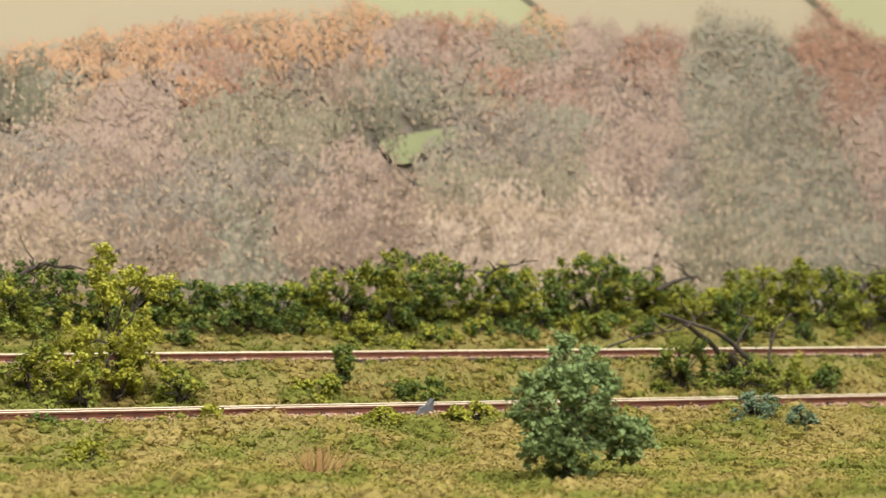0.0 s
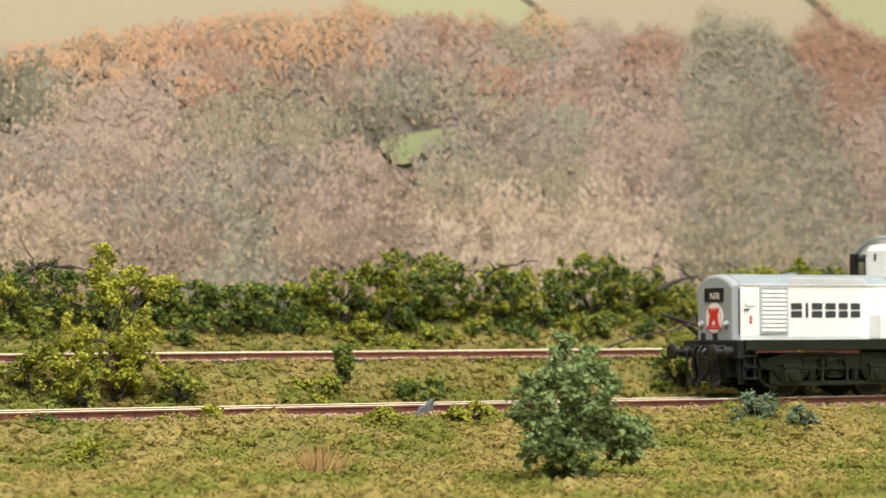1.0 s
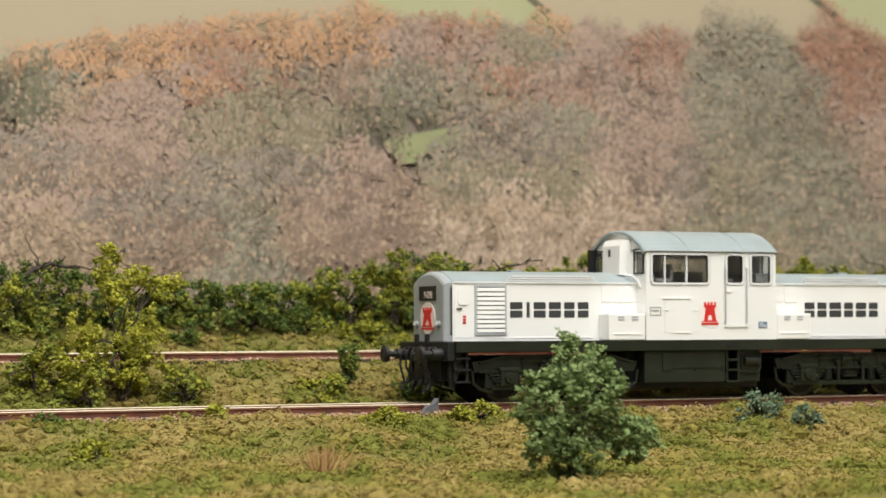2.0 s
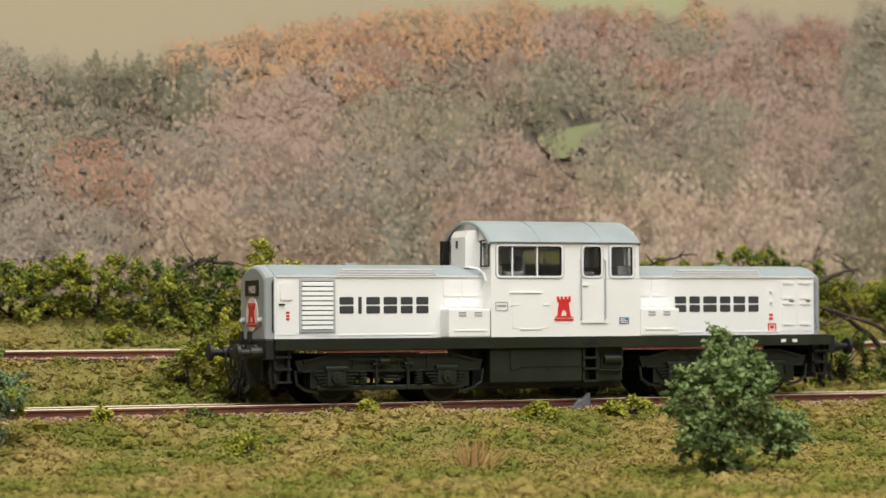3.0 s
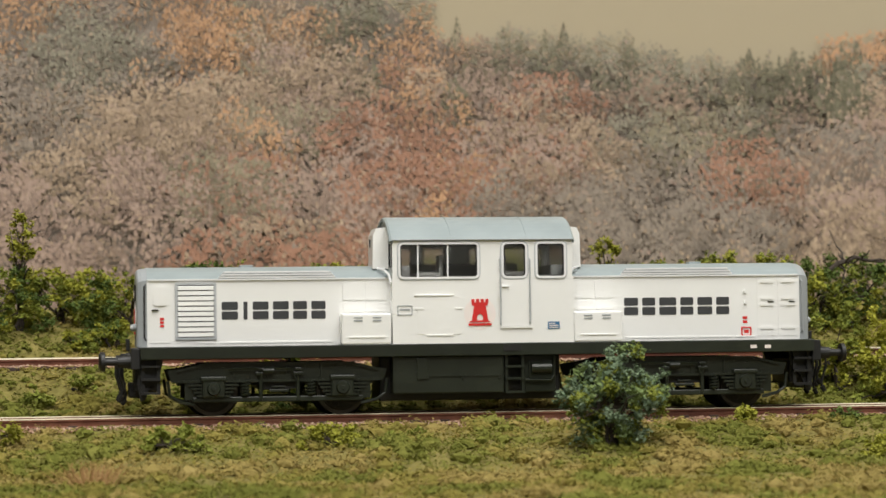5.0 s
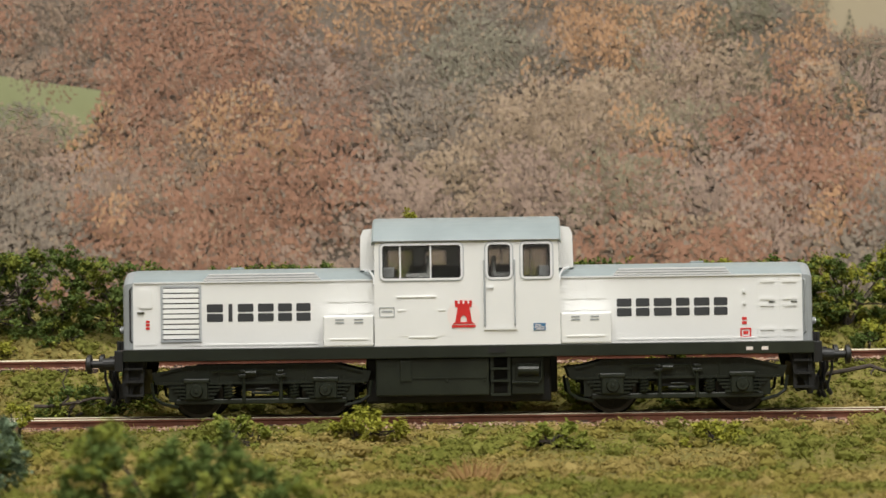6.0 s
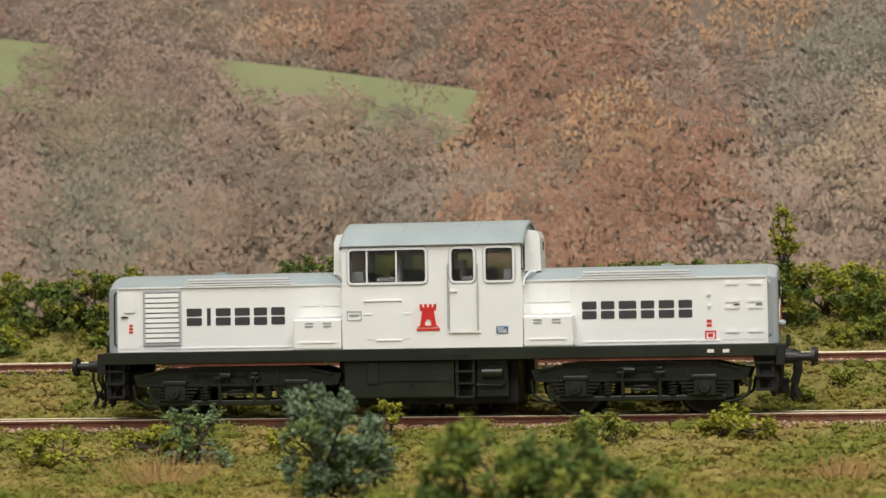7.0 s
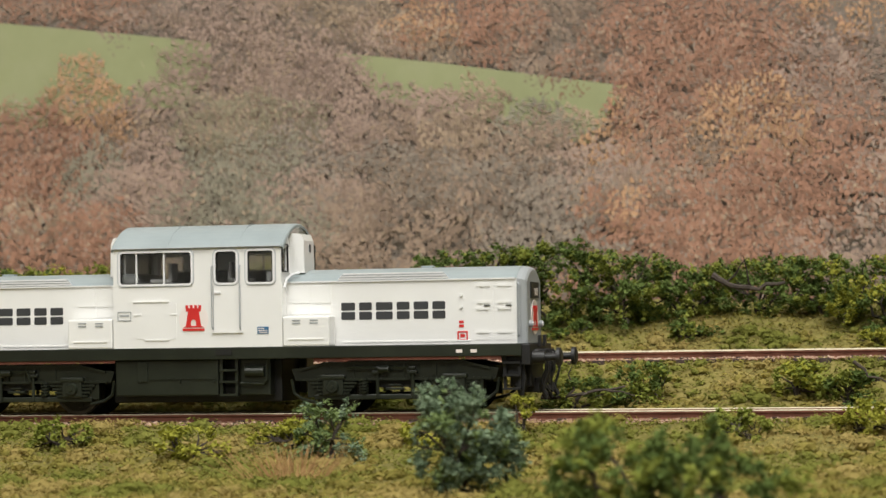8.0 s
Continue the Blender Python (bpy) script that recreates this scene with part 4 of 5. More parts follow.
def bush(name, label, x, y, w, d, h, leaf, seed, clumps=55, per=46, leaf_size=1.35, lean=0.0, taper=0.5, group="", top_bare=0.0, clump_r=2.3, category="bush", sink=1.0, wood=0.38, lobes=()):
    """A shrub: a forked frame of twigs and a crown of many small leaf flakes gathered in clumps."""
    rng = np.random.RandomState(seed)
    z0 = float(land(x, y)) - sink
    b = thing(name, pose(x * MM, y * MM, z0 * MM), label, category, group)
    u = rng.uniform(0, 1, clumps)
    ang = rng.uniform(0, 6.283, clumps)
    wide = np.where(u < 0.35, 0.86 + 0.4 * u, 1.0 - taper * (u - 0.35) / 0.65)
    rad = np.sqrt(rng.uniform(0.05, 1, clumps)) * wide * rng.uniform(0.8, 1.12, clumps)
    c = np.stack([rad * np.cos(ang) * w / 2 + lean * u * h, rad * np.sin(ang) * d / 2, h * (0.05 + 0.89 * u)], -1)
    if lobes:
        # a crown of several rounded masses: offset, middle height, half width, half height
        lb = np.array(lobes, float)
        k = rng.choice(len(lb), clumps, p=lb[:, 2] * lb[:, 3] / (lb[:, 2] * lb[:, 3]).sum())
        o = rng.normal(size=(clumps, 3))
        o *= (rng.uniform(0.25, 1, clumps) ** 0.45 / np.linalg.norm(o, axis=1))[:, None]
        c = np.stack([lb[k, 0] + o[:, 0] * lb[k, 2], o[:, 1] * np.minimum(lb[k, 2], d / 2), np.maximum(lb[k, 1] + o[:, 2] * lb[k, 3], 0.5)], -1)
    bm = bmesh.new()
    forks = [Vector((rng.normal(0, w * 0.08), rng.normal(0, d * 0.08), h * rng.uniform(0.2, 0.45))) for _ in range(5)]
    for f in forks:
        twig(bm, rng, (0, 0, 0), f, 0.6, 0.4)
    for p in c[:: max(1, clumps // 14)]:
        f = min(forks, key=lambda q: (q - Vector(p)).length)
        twig(bm, rng, f, p * np.array([1.06, 1.06, 1.0 + top_bare]), wood, 0.12, steps=3, sides=4)
    part("twig_frame", bm, TWIG, b, "thin dark twigs")
    leaves = leaf if isinstance(leaf, (list, tuple)) else [leaf]
    tone = rng.randint(0, len(leaves), clumps)
    # each clump is a sponge lump with two or three smaller ones budding from it
    buds = rng.randint(3, 7, clumps)
    cc = np.repeat(c, buds, 0)
    br = clump_r * np.repeat(rng.uniform(0.7, 1.2, clumps), buds) * rng.uniform(0.2, 0.48, len(cc))
    off = rng.normal(size=cc.shape) + np.array([0, 0, 0.35])
    off /= np.linalg.norm(off, axis=1)[:, None]
    cc = cc + off * clump_r * rng.uniform(0.25, 1.1, (len(cc), 1))
    cc[:, 2] = np.maximum(cc[:, 2], br * 0.6)
    bt = np.repeat(tone, buds)
    flip = rng.rand(len(bt)) < 0.2
    bt[flip] = rng.randint(0, len(leaves), flip.sum())
    n = rng.poisson(per * 0.19 * (br / br.mean()) ** 1.5, len(cc)) + 3
    o = rng.normal(size=(n.sum(), 3))
    o *= (rng.uniform(0.7, 2.1, len(o)) / np.linalg.norm(o, axis=1))[:, None]
    pts = np.repeat(cc, n, 0) + o * np.repeat(br, n)[:, None] * np.array([1, 1, 0.9])
    pts[:, 2] = np.maximum(pts[:, 2], 0.3)
    q = flakes(rng, pts, leaf_size * 0.76, 0.7, 1.45)
    pick = np.repeat(bt, n)
    for k, m in enumerate(leaves):
        if (bt == k).any():
            foam("foliage", rng, cc[bt == k], br[bt == k] * 0.8, m, b)
            quads_mesh("leaf_tip", q[pick == k], m, b)
    return b


# ---- shrubs of their own, in front of and between the tracks ----
bush("foam_bush", "pine-green foam bush with a low side lobe before the track", 292, -144, 33, 26, 37, LEAF_PINE, 31, 150, 60, 1.3, clump_r=2.9,
     lobes=[(2.5, 30.5, 5.5, 6.5), (-3, 21, 11, 9), (6, 22, 7, 9), (-3, 11, 10, 7), (14, 12, 8, 6.5), (0, 5, 6, 5)])
bush("lichen_bush", "blue-green lichen bush beside the near rail", 130.5, -52, 28, 24, 26, [LEAF_BLUE, LEAF_BLUE, LEAF_PINE, LEAF_MID], 33, 125, 60, 1.1, clump_r=2.4,
     lobes=[(0, 13, 13.5, 8), (-5, 18, 7, 5), (3, 21.5, 5.5, 4.5), (-8, 10, 6, 6), (8, 12, 7, 7), (0, 5, 8, 4), (9, 17, 4, 4)])
bush("lichen_bush", "blue-green lichen bush in the turf", -113.5, -122, 28, 22, 26, [LEAF_BLUE, LEAF_BLUE, LEAF_BLUE, LEAF_PINE], 34, 125, 60, 1.05, clump_r=2.3,
     lobes=[(-2, 17, 11, 7), (6, 15, 8, 8), (-8, 19, 6, 5), (7, 8, 7, 6), (2, 21.5, 6, 4), (-3, 7, 8, 5), (2, 3, 9, 3)])
bush("lichen_bush", "small blue-green lichen tuft", -163, -60, 25, 14, 16, [LEAF_BLUE, LEAF_PINE], 35, 40, 50, 1.05, clump_r=2.0)
bush("lichen_bush", "olive-topped lichen sprig above the blue-green bush", -118, -118, 8, 8, 29, [LEAF_BLUE, LEAF_MID], 36, 16, 45, 1.0, clump_r=2.0)
bush("lichen_bush", "low blue-green tuft in the verge", 420, -41, 17, 12, 9, LEAF_BLUE, 37, 26, 50, 1.1, clump_r=1.9)
bush("lichen_bush", "low blue-green tuft in the verge", 429, -52, 11, 9, 8, LEAF_BLUE, 38, 14, 50, 1.1, clump_r=1.8)
bush("dark_bush", "dark green bush close to the viewer", -58, -200, 56, 26, 20, [LEAF_DARK, LEAF_MID, LEAF_DARK], 39, 95, 55, 1.3, clump_r=2.6,
     lobes=[(-10, 11, 16, 7), (10, 10, 17, 7), (-12, 15, 7, 6), (1, 13, 10, 6), (23, 8, 8, 5)])
bush("dark_bush", "dark upright sprig of the near bush", -47, -200, 5, 5, 23, LEAF_DARK, 40, 16, 45, 1.2, clump_r=1.7)
bush("dark_bush", "dark upright sprig of the near bush", -71, -198, 6, 5, 23, LEAF_DARK, 41, 14, 40, 1.2, clump_r=1.7)
bush("yellow_sprig", "yellow-green sprig beside the near rail", -119, -32, 12, 8, 13, LEAF_YELLOW, 43, 12, 26, 1.1, clump_r=1.5)
bush("sapling", "feathery yellow-green sapling with an arching limb between the tracks", 240, 26, 34, 16, 48, [LEAF_LIME, LEAF_LIME, LEAF_LIME, LEAF_YELLOW], 44, 135, 50, 1.1, clump_r=2.4, category="sapling",
     lobes=[(-5, 44, 2.6, 4.5), (-3, 37, 4, 5), (5, 38.5, 7.5, 3.6), (14, 36, 5, 4), (0, 28, 8, 5), (4, 20, 9, 6), (-1, 11, 10, 6), (7, 11, 8, 6), (-13, 24, 6, 6), (-14, 14, 7, 6)])
for i, (x, y, w, h, lf) in enumerate(((216, 30, 24, 22, [LEAF_MID, LEAF_YELLOW]), (227, 20, 20, 13, [LEAF_MID, LEAF_YELLOW]), (258, 24, 18, 10, [LEAF_MID, LEAF_YELLOW]), (440, 30, 26, 16, [LEAF_DARK, LEAF_MID]), (461, 26, 30, 15, [LEAF_DARK, LEAF_MID]),
                                      (478, 24, 22, 13, [LEAF_YELLOW, LEAF_MID]), (493, 26, 20, 9, [LEAF_DARK, LEAF_MID]), (306, 28, 20, 7, [LEAF_YELLOW, LEAF_MID]), (318, 36, 10, 12, [LEAF_DARK, LEAF_MID]), (338, 24, 22, 7, [LEAF_MID, LEAF_DARK]),
                                      (54, 32, 15, 17, [LEAF_YELLOW, LEAF_MID]), (60, 26, 14, 8, [LEAF_DARK, LEAF_MID]), (30, 30, 18, 9, LEAF_MID), (-112, 20, 22, 10, [LEAF_DARK, LEAF_MID]), (-94, 26, 18, 13, [LEAF_DARK, LEAF_MID]),
                                      (-52, 28, 20, 10, [LEAF_MID, LEAF_YELLOW]), (-38, 24, 18, 11, [LEAF_MID, LEAF_DARK]), (-150, 28, 26, 12, [LEAF_DARK, LEAF_MID]), (-200, 30, 26, 12, LEAF_MID), (160, 30, 16, 6, LEAF_MID))):
    bush("verge_bush", "leafy green bush between the two tracks", x, y, w, w * 0.7, h, lf, 60 + i, int(10 + w * 0.9), 44, 1.25, 0, 0.4, "verge bushes")
for i, (x, y, w, h, lf) in enumerate(((330, -24, 22, 6, LEAF_YELLOW), (300, -30, 16, 5, LEAF_YELLOW), (344, -40, 18, 5, LEAF_MID), (-30, -34, 26, 8, LEAF_YELLOW), (-60, -40, 22, 8, LEAF_MID), (-175, -50, 24, 8, LEAF_YELLOW), (-140, -40, 18, 8, LEAF_YELLOW),
                                      (-200, -60, 24, 9, LEAF_YELLOW), (196, -66, 14, 5, LEAF_YELLOW), (60, -36, 18, 5, LEAF_YELLOW), (20, -46, 22, 6, LEAF_MID), (250, -22, 7, 6, LEAF_YELLOW), (174, -20, 6, 5, LEAF_YELLOW), (-240, -46, 22, 9, LEAF_MID))):
    bush("turf_tuft", "low bright green foliage tuft in the turf", x, y, w, w * 0.7, h, lf, 90 + i, int(6 + w * 0.7), 40, 1.25, 0, 0.4, "turf tufts", clump_r=1.9)

# ---- the hedge along the back ----
HEDGE = (
    [(-325, 44, 0), (-303, 42, 1), (-280, 45, 2), (-258, 41, 0), (-236, 43, 1), (-214, 39, 2), (-192, 41, 0), (-170, 46, 0), (-150, 48, 0), (-132, 49, 0), (-113, 47, 0), (-94, 42, 0), (-72, 44, 0), (-50, 45, 0), (-30, 44, 1), (-8, 43, 2)],
    [(14, 42, 1), (36, 44, 0), (56, 40, 2), (76, 41, 1), (94, 43, 0), (112, 45, 1), (132, 46, 0), (150, 41, 0), (168, 41, 2), (186, 44, 1), (208, 46, 2), (230, 44, 1), (250, 44, 0), (272, 40, 1), (292, 38, 0), (312, 38, 0)],
    [(334, 38, 1), (352, 42, 1), (370, 47, 1), (390, 47, 1), (410, 43, 1), (428, 44, 1), (448, 47, 1), (468, 44, 1), (486, 39, 2), (508, 37, 1), (528, 46, 2), (548, 46, 1), (570, 44, 2), (594, 45, 1), (618, 44, 0), (642, 45, 1)],
)
LEAVES = ([LEAF_DARK, LEAF_DARK, LEAF_MID], [LEAF_MID, LEAF_DARK, LEAF_YELLOW], [LEAF_YELLOW, LEAF_MID])
NAMES = ("dark green hedge bush with twiggy tips", "mixed green hedge bush with twiggy tips", "yellow-green hedge bush with thin twigs")
rnd = random.Random(5)
for row in HEDGE:
    for x, top, k in row:
        y = rnd.uniform(96, 114)
        h = top - float(land(x, y)) + 1.5
        bush("hedge_bush", NAMES[k], x + rnd.uniform(-3, 3), y, rnd.uniform(36, 44), 24, h * rnd.uniform(0.9, 1.04), LEAVES[k], 1200 + x, 92, 50, 1.2, 0, 0.3, "hedge bushes", top_bare=0.15, clump_r=2.4)
        if rnd.random() < 0.55:
            yy = rnd.uniform(86, 93)
            bush("hedge_bush", "low leafy bush at the hedge foot", x + rnd.uniform(-9, 9), yy, rnd.uniform(12, 18), 11, rnd.uniform(5, 9), LEAVES[rnd.choice((0, 1, 1, 2))], rnd.randint(3000, 90000), 18, 42, 1.25, 0, 0.4, "hedge bushes", clump_r=2.0)
for i in range(34):
    x, y = rnd.uniform(-340, 640), rnd.choice((rnd.uniform(20, 40), rnd.uniform(78, 90), rnd.uniform(-36, -18)))
    w = rnd.uniform(8, 16)
    bush("turf_tuft", "low leafy tuft growing out of the turf", x, y, w, w * 0.8, rnd.uniform(3.5, 6.5) if y > 0 else 3.2, rnd.choice((LEAF_YELLOW, LEAF_MID, LEAF_MID, LEAF_DARK)), rnd.randint(100, 99999), 12, 34, 1.15, 0, 0.4, "turf tufts", clump_r=1.6)
for x, top in ((-20, 60), (161, 52), (263, 51), (130, 49), (366, 52), (536, 51)):
    bush("sapling", "slim yellow-green sapling rising from the hedge", x, 98, 14, 10, top - 22, LEAF_YELLOW if x < 300 else [LEAF_YELLOW, LEAF_MID], 500 + x, 34, 36, 1.2, 0, 0.55, "hedge saplings", top_bare=0.1, clump_r=1.8, category="sapling")


# ---- dead wood, straw and a grey flake ----
def dead_branch(label, pts, r, spurs, seed):
    rng = np.random.RandomState(seed)
    x, y, z = pts[0]
    br = thing("dead_branch", pose(x * MM, y * MM, z * MM), label, "branch", "dead branches")
    pts = [Vector(p) - Vector((x, y, z)) for p in pts]
    bm = bmesh.new()
    line = [a.lerp(b, k / 3) + Vector(rng.normal(0, 0.25, 3)) for a, b in zip(pts, pts[1:]) for k in range(3)] + [pts[-1]]
    tube(bm, line, [r * rng.uniform(0.85, 1.1) * (1 - 0.6 * i / len(line)) for i in range(len(line))], 7)
    part("limb", bm, TWIG, br)
    for i in range(spurs):
        k = rng.randint(0, len(pts) - 1)
        a = pts[k].lerp(pts[k + 1], rng.uniform(0.1, 0.9))
        bm = bmesh.new()
        twig(bm, rng, a, a + Vector(rng.normal(0, 5, 3)) + Vector((0, 0, 3)), 0.4, 0.12, 0.15, 3, 5)
        part("spur", bm, TWIG, br)
    return br


dead_branch("fallen dark dead branch leaning out of a bush", [(466, 27, 6), (452, 26, 15), (440, 25, 23), (428, 24, 27)], 1.25, 4, 1)
dead_branch("fallen dark dead branch leaning out of a bush", [(468, 25, 8), (456, 24, 17), (446, 22, 22), (431, 22, 26)], 1.0, 3, 2)
dead_branch("thin dead branch rising from a bush", [(456, 27, 8), (462, 27, 20), (468, 27, 27)], 0.6, 3, 3)
dead_branch("thin dead branch rising from a bush", [(470, 26, 8), (476, 26, 22), (482, 26, 27)], 0.6, 3, 4)
dead_branch("thin dead stick lying between the tracks", [(90, 24, 7), (109, 24, 11), (120, 24, 8), (130, 25, 5.5)], 0.7, 2, 5)
dead_branch("thin dead stick lying between the tracks", [(415, 36, 16), (430, 36, 20), (444, 34, 22)], 0.4, 3, 6)
dead_branch("bundle of dark dead twigs in the hedge", [(470, 92, 36), (480, 90, 40), (488, 92, 41)], 0.9, 9, 7)
dead_branch("bundle of dark dead twigs in the hedge", [(232, 90, 40), (240, 90, 43), (250, 92, 42)], 0.9, 9, 8)
dead_branch("bundle of dark dead twigs in the hedge", [(560, 90, 36), (568, 90, 42), (580, 92, 43)], 0.9, 9, 9)
dead_branch("grey weathered branch in the hedge", [(-82, 82, 38), (-76, 81, 34), (-68, 81, 33.5), (-60, 82, 35)], 1.1, 2, 10)
dead_branch("dark dead twig in the hedge", [(398, 90, 40), (406, 90, 44), (420, 90, 46)], 0.5, 5, 11)
dead_branch("thin dead stick among the bushes", [(-122, 14, 3), (-110, 13, 4), (-98, 13, 6)], 0.55, 3, 12)
dead_branch("pale curved stick beside the far verge", [(-36, 22, 12), (-32, 21, 8), (-27, 21, 6)], 0.55, 1, 13)


def straw(x, y, w, h, seed):
    rng = np.random.RandomState(seed)
    n = 110
    b = np.stack([rng.normal(0, w / 4, n), rng.normal(0, 1.5, n), np.zeros(n)], -1)
    t = b + np.stack([b[:, 0] * 0.8 + rng.normal(0, 1.2, n), rng.normal(0, 1.2, n), h * rng.uniform(0.5, 1, n)], -1)
    s = np.stack([np.full(n, 0.16), np.zeros(n), np.zeros(n)], -1)
    q = np.stack([b - s, b + s, t + s * 0.3, t - s * 0.3], 1)
    ob = quads_mesh("grass_tuft", q, STRAW)
    ob.location = (x * MM, y * MM, (float(land(x, y)) + 0.5) * MM)
    tagged(ob, "dry rust-brown grass tuft", "grass tuft", "dry tufts")


straw(246, -100, 13, 8, 1), straw(-163, -92, 20, 9, 2), straw(-1, -84, 10, 6, 3)
bm = bmesh.new()
prism_xz(bm, [(-1.8, -3), (1.8, -3), (2.0, -1), (1.2, 3.6), (0.4, 1.2), (-0.8, 0.4)], -0.9, 0.6)
prism_xz(bm, [(-2.6, -3), (-0.4, -3), (-0.9, 0.6), (-2.2, -1)], -1.6, -0.8)
fl = tagged(part("slate_flake", bm, SLATE), "upright grey flake beside the rail", "stone")
fl.location, fl.scale, fl.rotation_euler = (0.3205, -0.0145, -0.0010), (1.5, 1.2, 0.95), (0, 0.3, 0.3)


# ---- printed woodland backscene ----
INKS = (
    [((0.30, 0.155, 0.075), (0.46, 0.25, 0.125), (0.58, 0.36, 0.20)), ((0.15, 0.10, 0.07), (0.26, 0.18, 0.13), (0.38, 0.29, 0.22)), ((0.23, 0.16, 0.10), (0.37, 0.27, 0.18), (0.52, 0.41, 0.30)), ((0.12, 0.11, 0.065), (0.21, 0.19, 0.12), (0.36, 0.33, 0.23))],
    [((0.21, 0.14, 0.115), (0.33, 0.23, 0.185), (0.44, 0.34, 0.28)), ((0.05, 0.06, 0.035), (0.10, 0.11, 0.065), (0.20, 0.19, 0.12)), ((0.42, 0.36, 0.24), (0.47, 0.41, 0.28)), ((0.27, 0.30, 0.13), (0.34, 0.37, 0.17))],
    [((0.20, 0.085, 0.05), (0.31, 0.145, 0.09), (0.43, 0.24, 0.16)), ((0.13, 0.13, 0.09), (0.21, 0.205, 0.15), (0.33, 0.32, 0.25)), ((0.27, 0.19, 0.135), (0.44, 0.33, 0.25), (0.60, 0.50, 0.41)), ((0.15, 0.125, 0.10), (0.22, 0.19, 0.155), (0.32, 0.28, 0.24))],
)
# distance haze of the printed view, blended into each ink's colour
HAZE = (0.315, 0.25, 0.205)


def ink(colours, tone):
    """A printing ink: its colours drawn together and the print's haze mixed in, in a light, middle or dark tone."""
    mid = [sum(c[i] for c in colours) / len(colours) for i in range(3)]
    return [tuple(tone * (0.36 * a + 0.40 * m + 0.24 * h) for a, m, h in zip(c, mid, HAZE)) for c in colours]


# three tones of every ink: shaded, middle and lit flecks of the print
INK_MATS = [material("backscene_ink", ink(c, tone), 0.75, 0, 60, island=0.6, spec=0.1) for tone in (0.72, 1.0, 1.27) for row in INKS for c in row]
PASTURE_INK = material("pasture_ink", [(0.255, 0.275, 0.135), (0.30, 0.32, 0.165), (0.34, 0.345, 0.20)], 0.75, 0, 60)
WOOD = {
    0: [(300, 125), (334, 131), (377, 138), (410, 144), (430, 131), (39, 135), (124, 134), (139, 82), (-50, 139), (-29, 132), (43, 123), (52, 90), (-142, 82), (-347, 120)],
    1: [(425, 117), (311, 78), (420, 78), (346, 56), (425, 57), (221, 103), (277, 82), (323, 65), (76, 96), (47, 71), (-162, 135), (-204, 102), (-171, 91), (-114, 83), (-221, 64), (-211, 83)],
    2: [(300, 99), (300, 56), (167, 85), (188, 91), (76, 127), (47, 90), (-240, 144), (1, 95), (22, 91), (-289, 107), (-193, 115)],
    3: [(623, 148), (623, 118), (644, 93), (395, 102), (526, 95), (358, 74), (480, 101), (613, 62), (236, 94), (62, 135), (55, 106)],
    4: [(451, 137), (541, 144), (564, 138), (676, 125), (334, 103), (555, 98), (167, 106), (188, 106), (86, 82), (86, 71), (28, 74), (-247, 123), (-240, 101), (-41, 61), (-289, 142), (-305, 128), (-222, 105), (-324, 80)],
    5: [(284, 109), (443, 111), (159, 124), (180, 123), (201, 119), (245, 118), (281, 113), (103, 136), (150, 126)],
    8: [(365, 126), (472, 145), (673, 145), (513, 121), (158, 74), (118, 88), (80, 55), (-188, 142), (-124, 134), (-82, 133), (-113, 123), (-90, 110), (-61, 103), (-104, 73), (-62, 72), (-125, 56), (-358, 150), (-368, 106), (-366, 81)],
    9: [(499, 139), (446, 123), (675, 63), (370, 52), (210, 90), (2, 127), (-283, 83)],
    10: [(512, 66), (555, 62)],
    11: [(167, 64), (221, 75), (188, 58), (22, 122), (-30, 113), (-157, 61), (-267, 94)],
}
SKY_X, SKY_Z = [-630, 70, 92, 118, 139, 182, 221, 289, 314, 371, 433, 461, 527, 614, 698, 900], [230, 230, 172, 150, 136, 133, 126, 128, 140, 148, 155, 151, 154, 158, 161, 165]
PASTURES = (
    ([(-245, 129), (-205, 123.5), (-167, 117.5), (-133, 112)], [(-245, 128), (-228, 119), (-214, 115), (-182, 109), (-167, 106), (-148, 99), (-140, 104), (-133, 111.5)]),
    ([(-420, 150), (-382, 146), (-354, 142.5), (-326, 139), (-295, 135)], [(-420, 112), (-373, 112), (-336, 118), (-295, 120)]),
    ([(438, 100), (456, 103.5), (478, 107.5)], [(438, 98.5), (445, 90), (452, 92), (459, 97), (466, 97), (478, 102)]),
)
BACK = 252.0


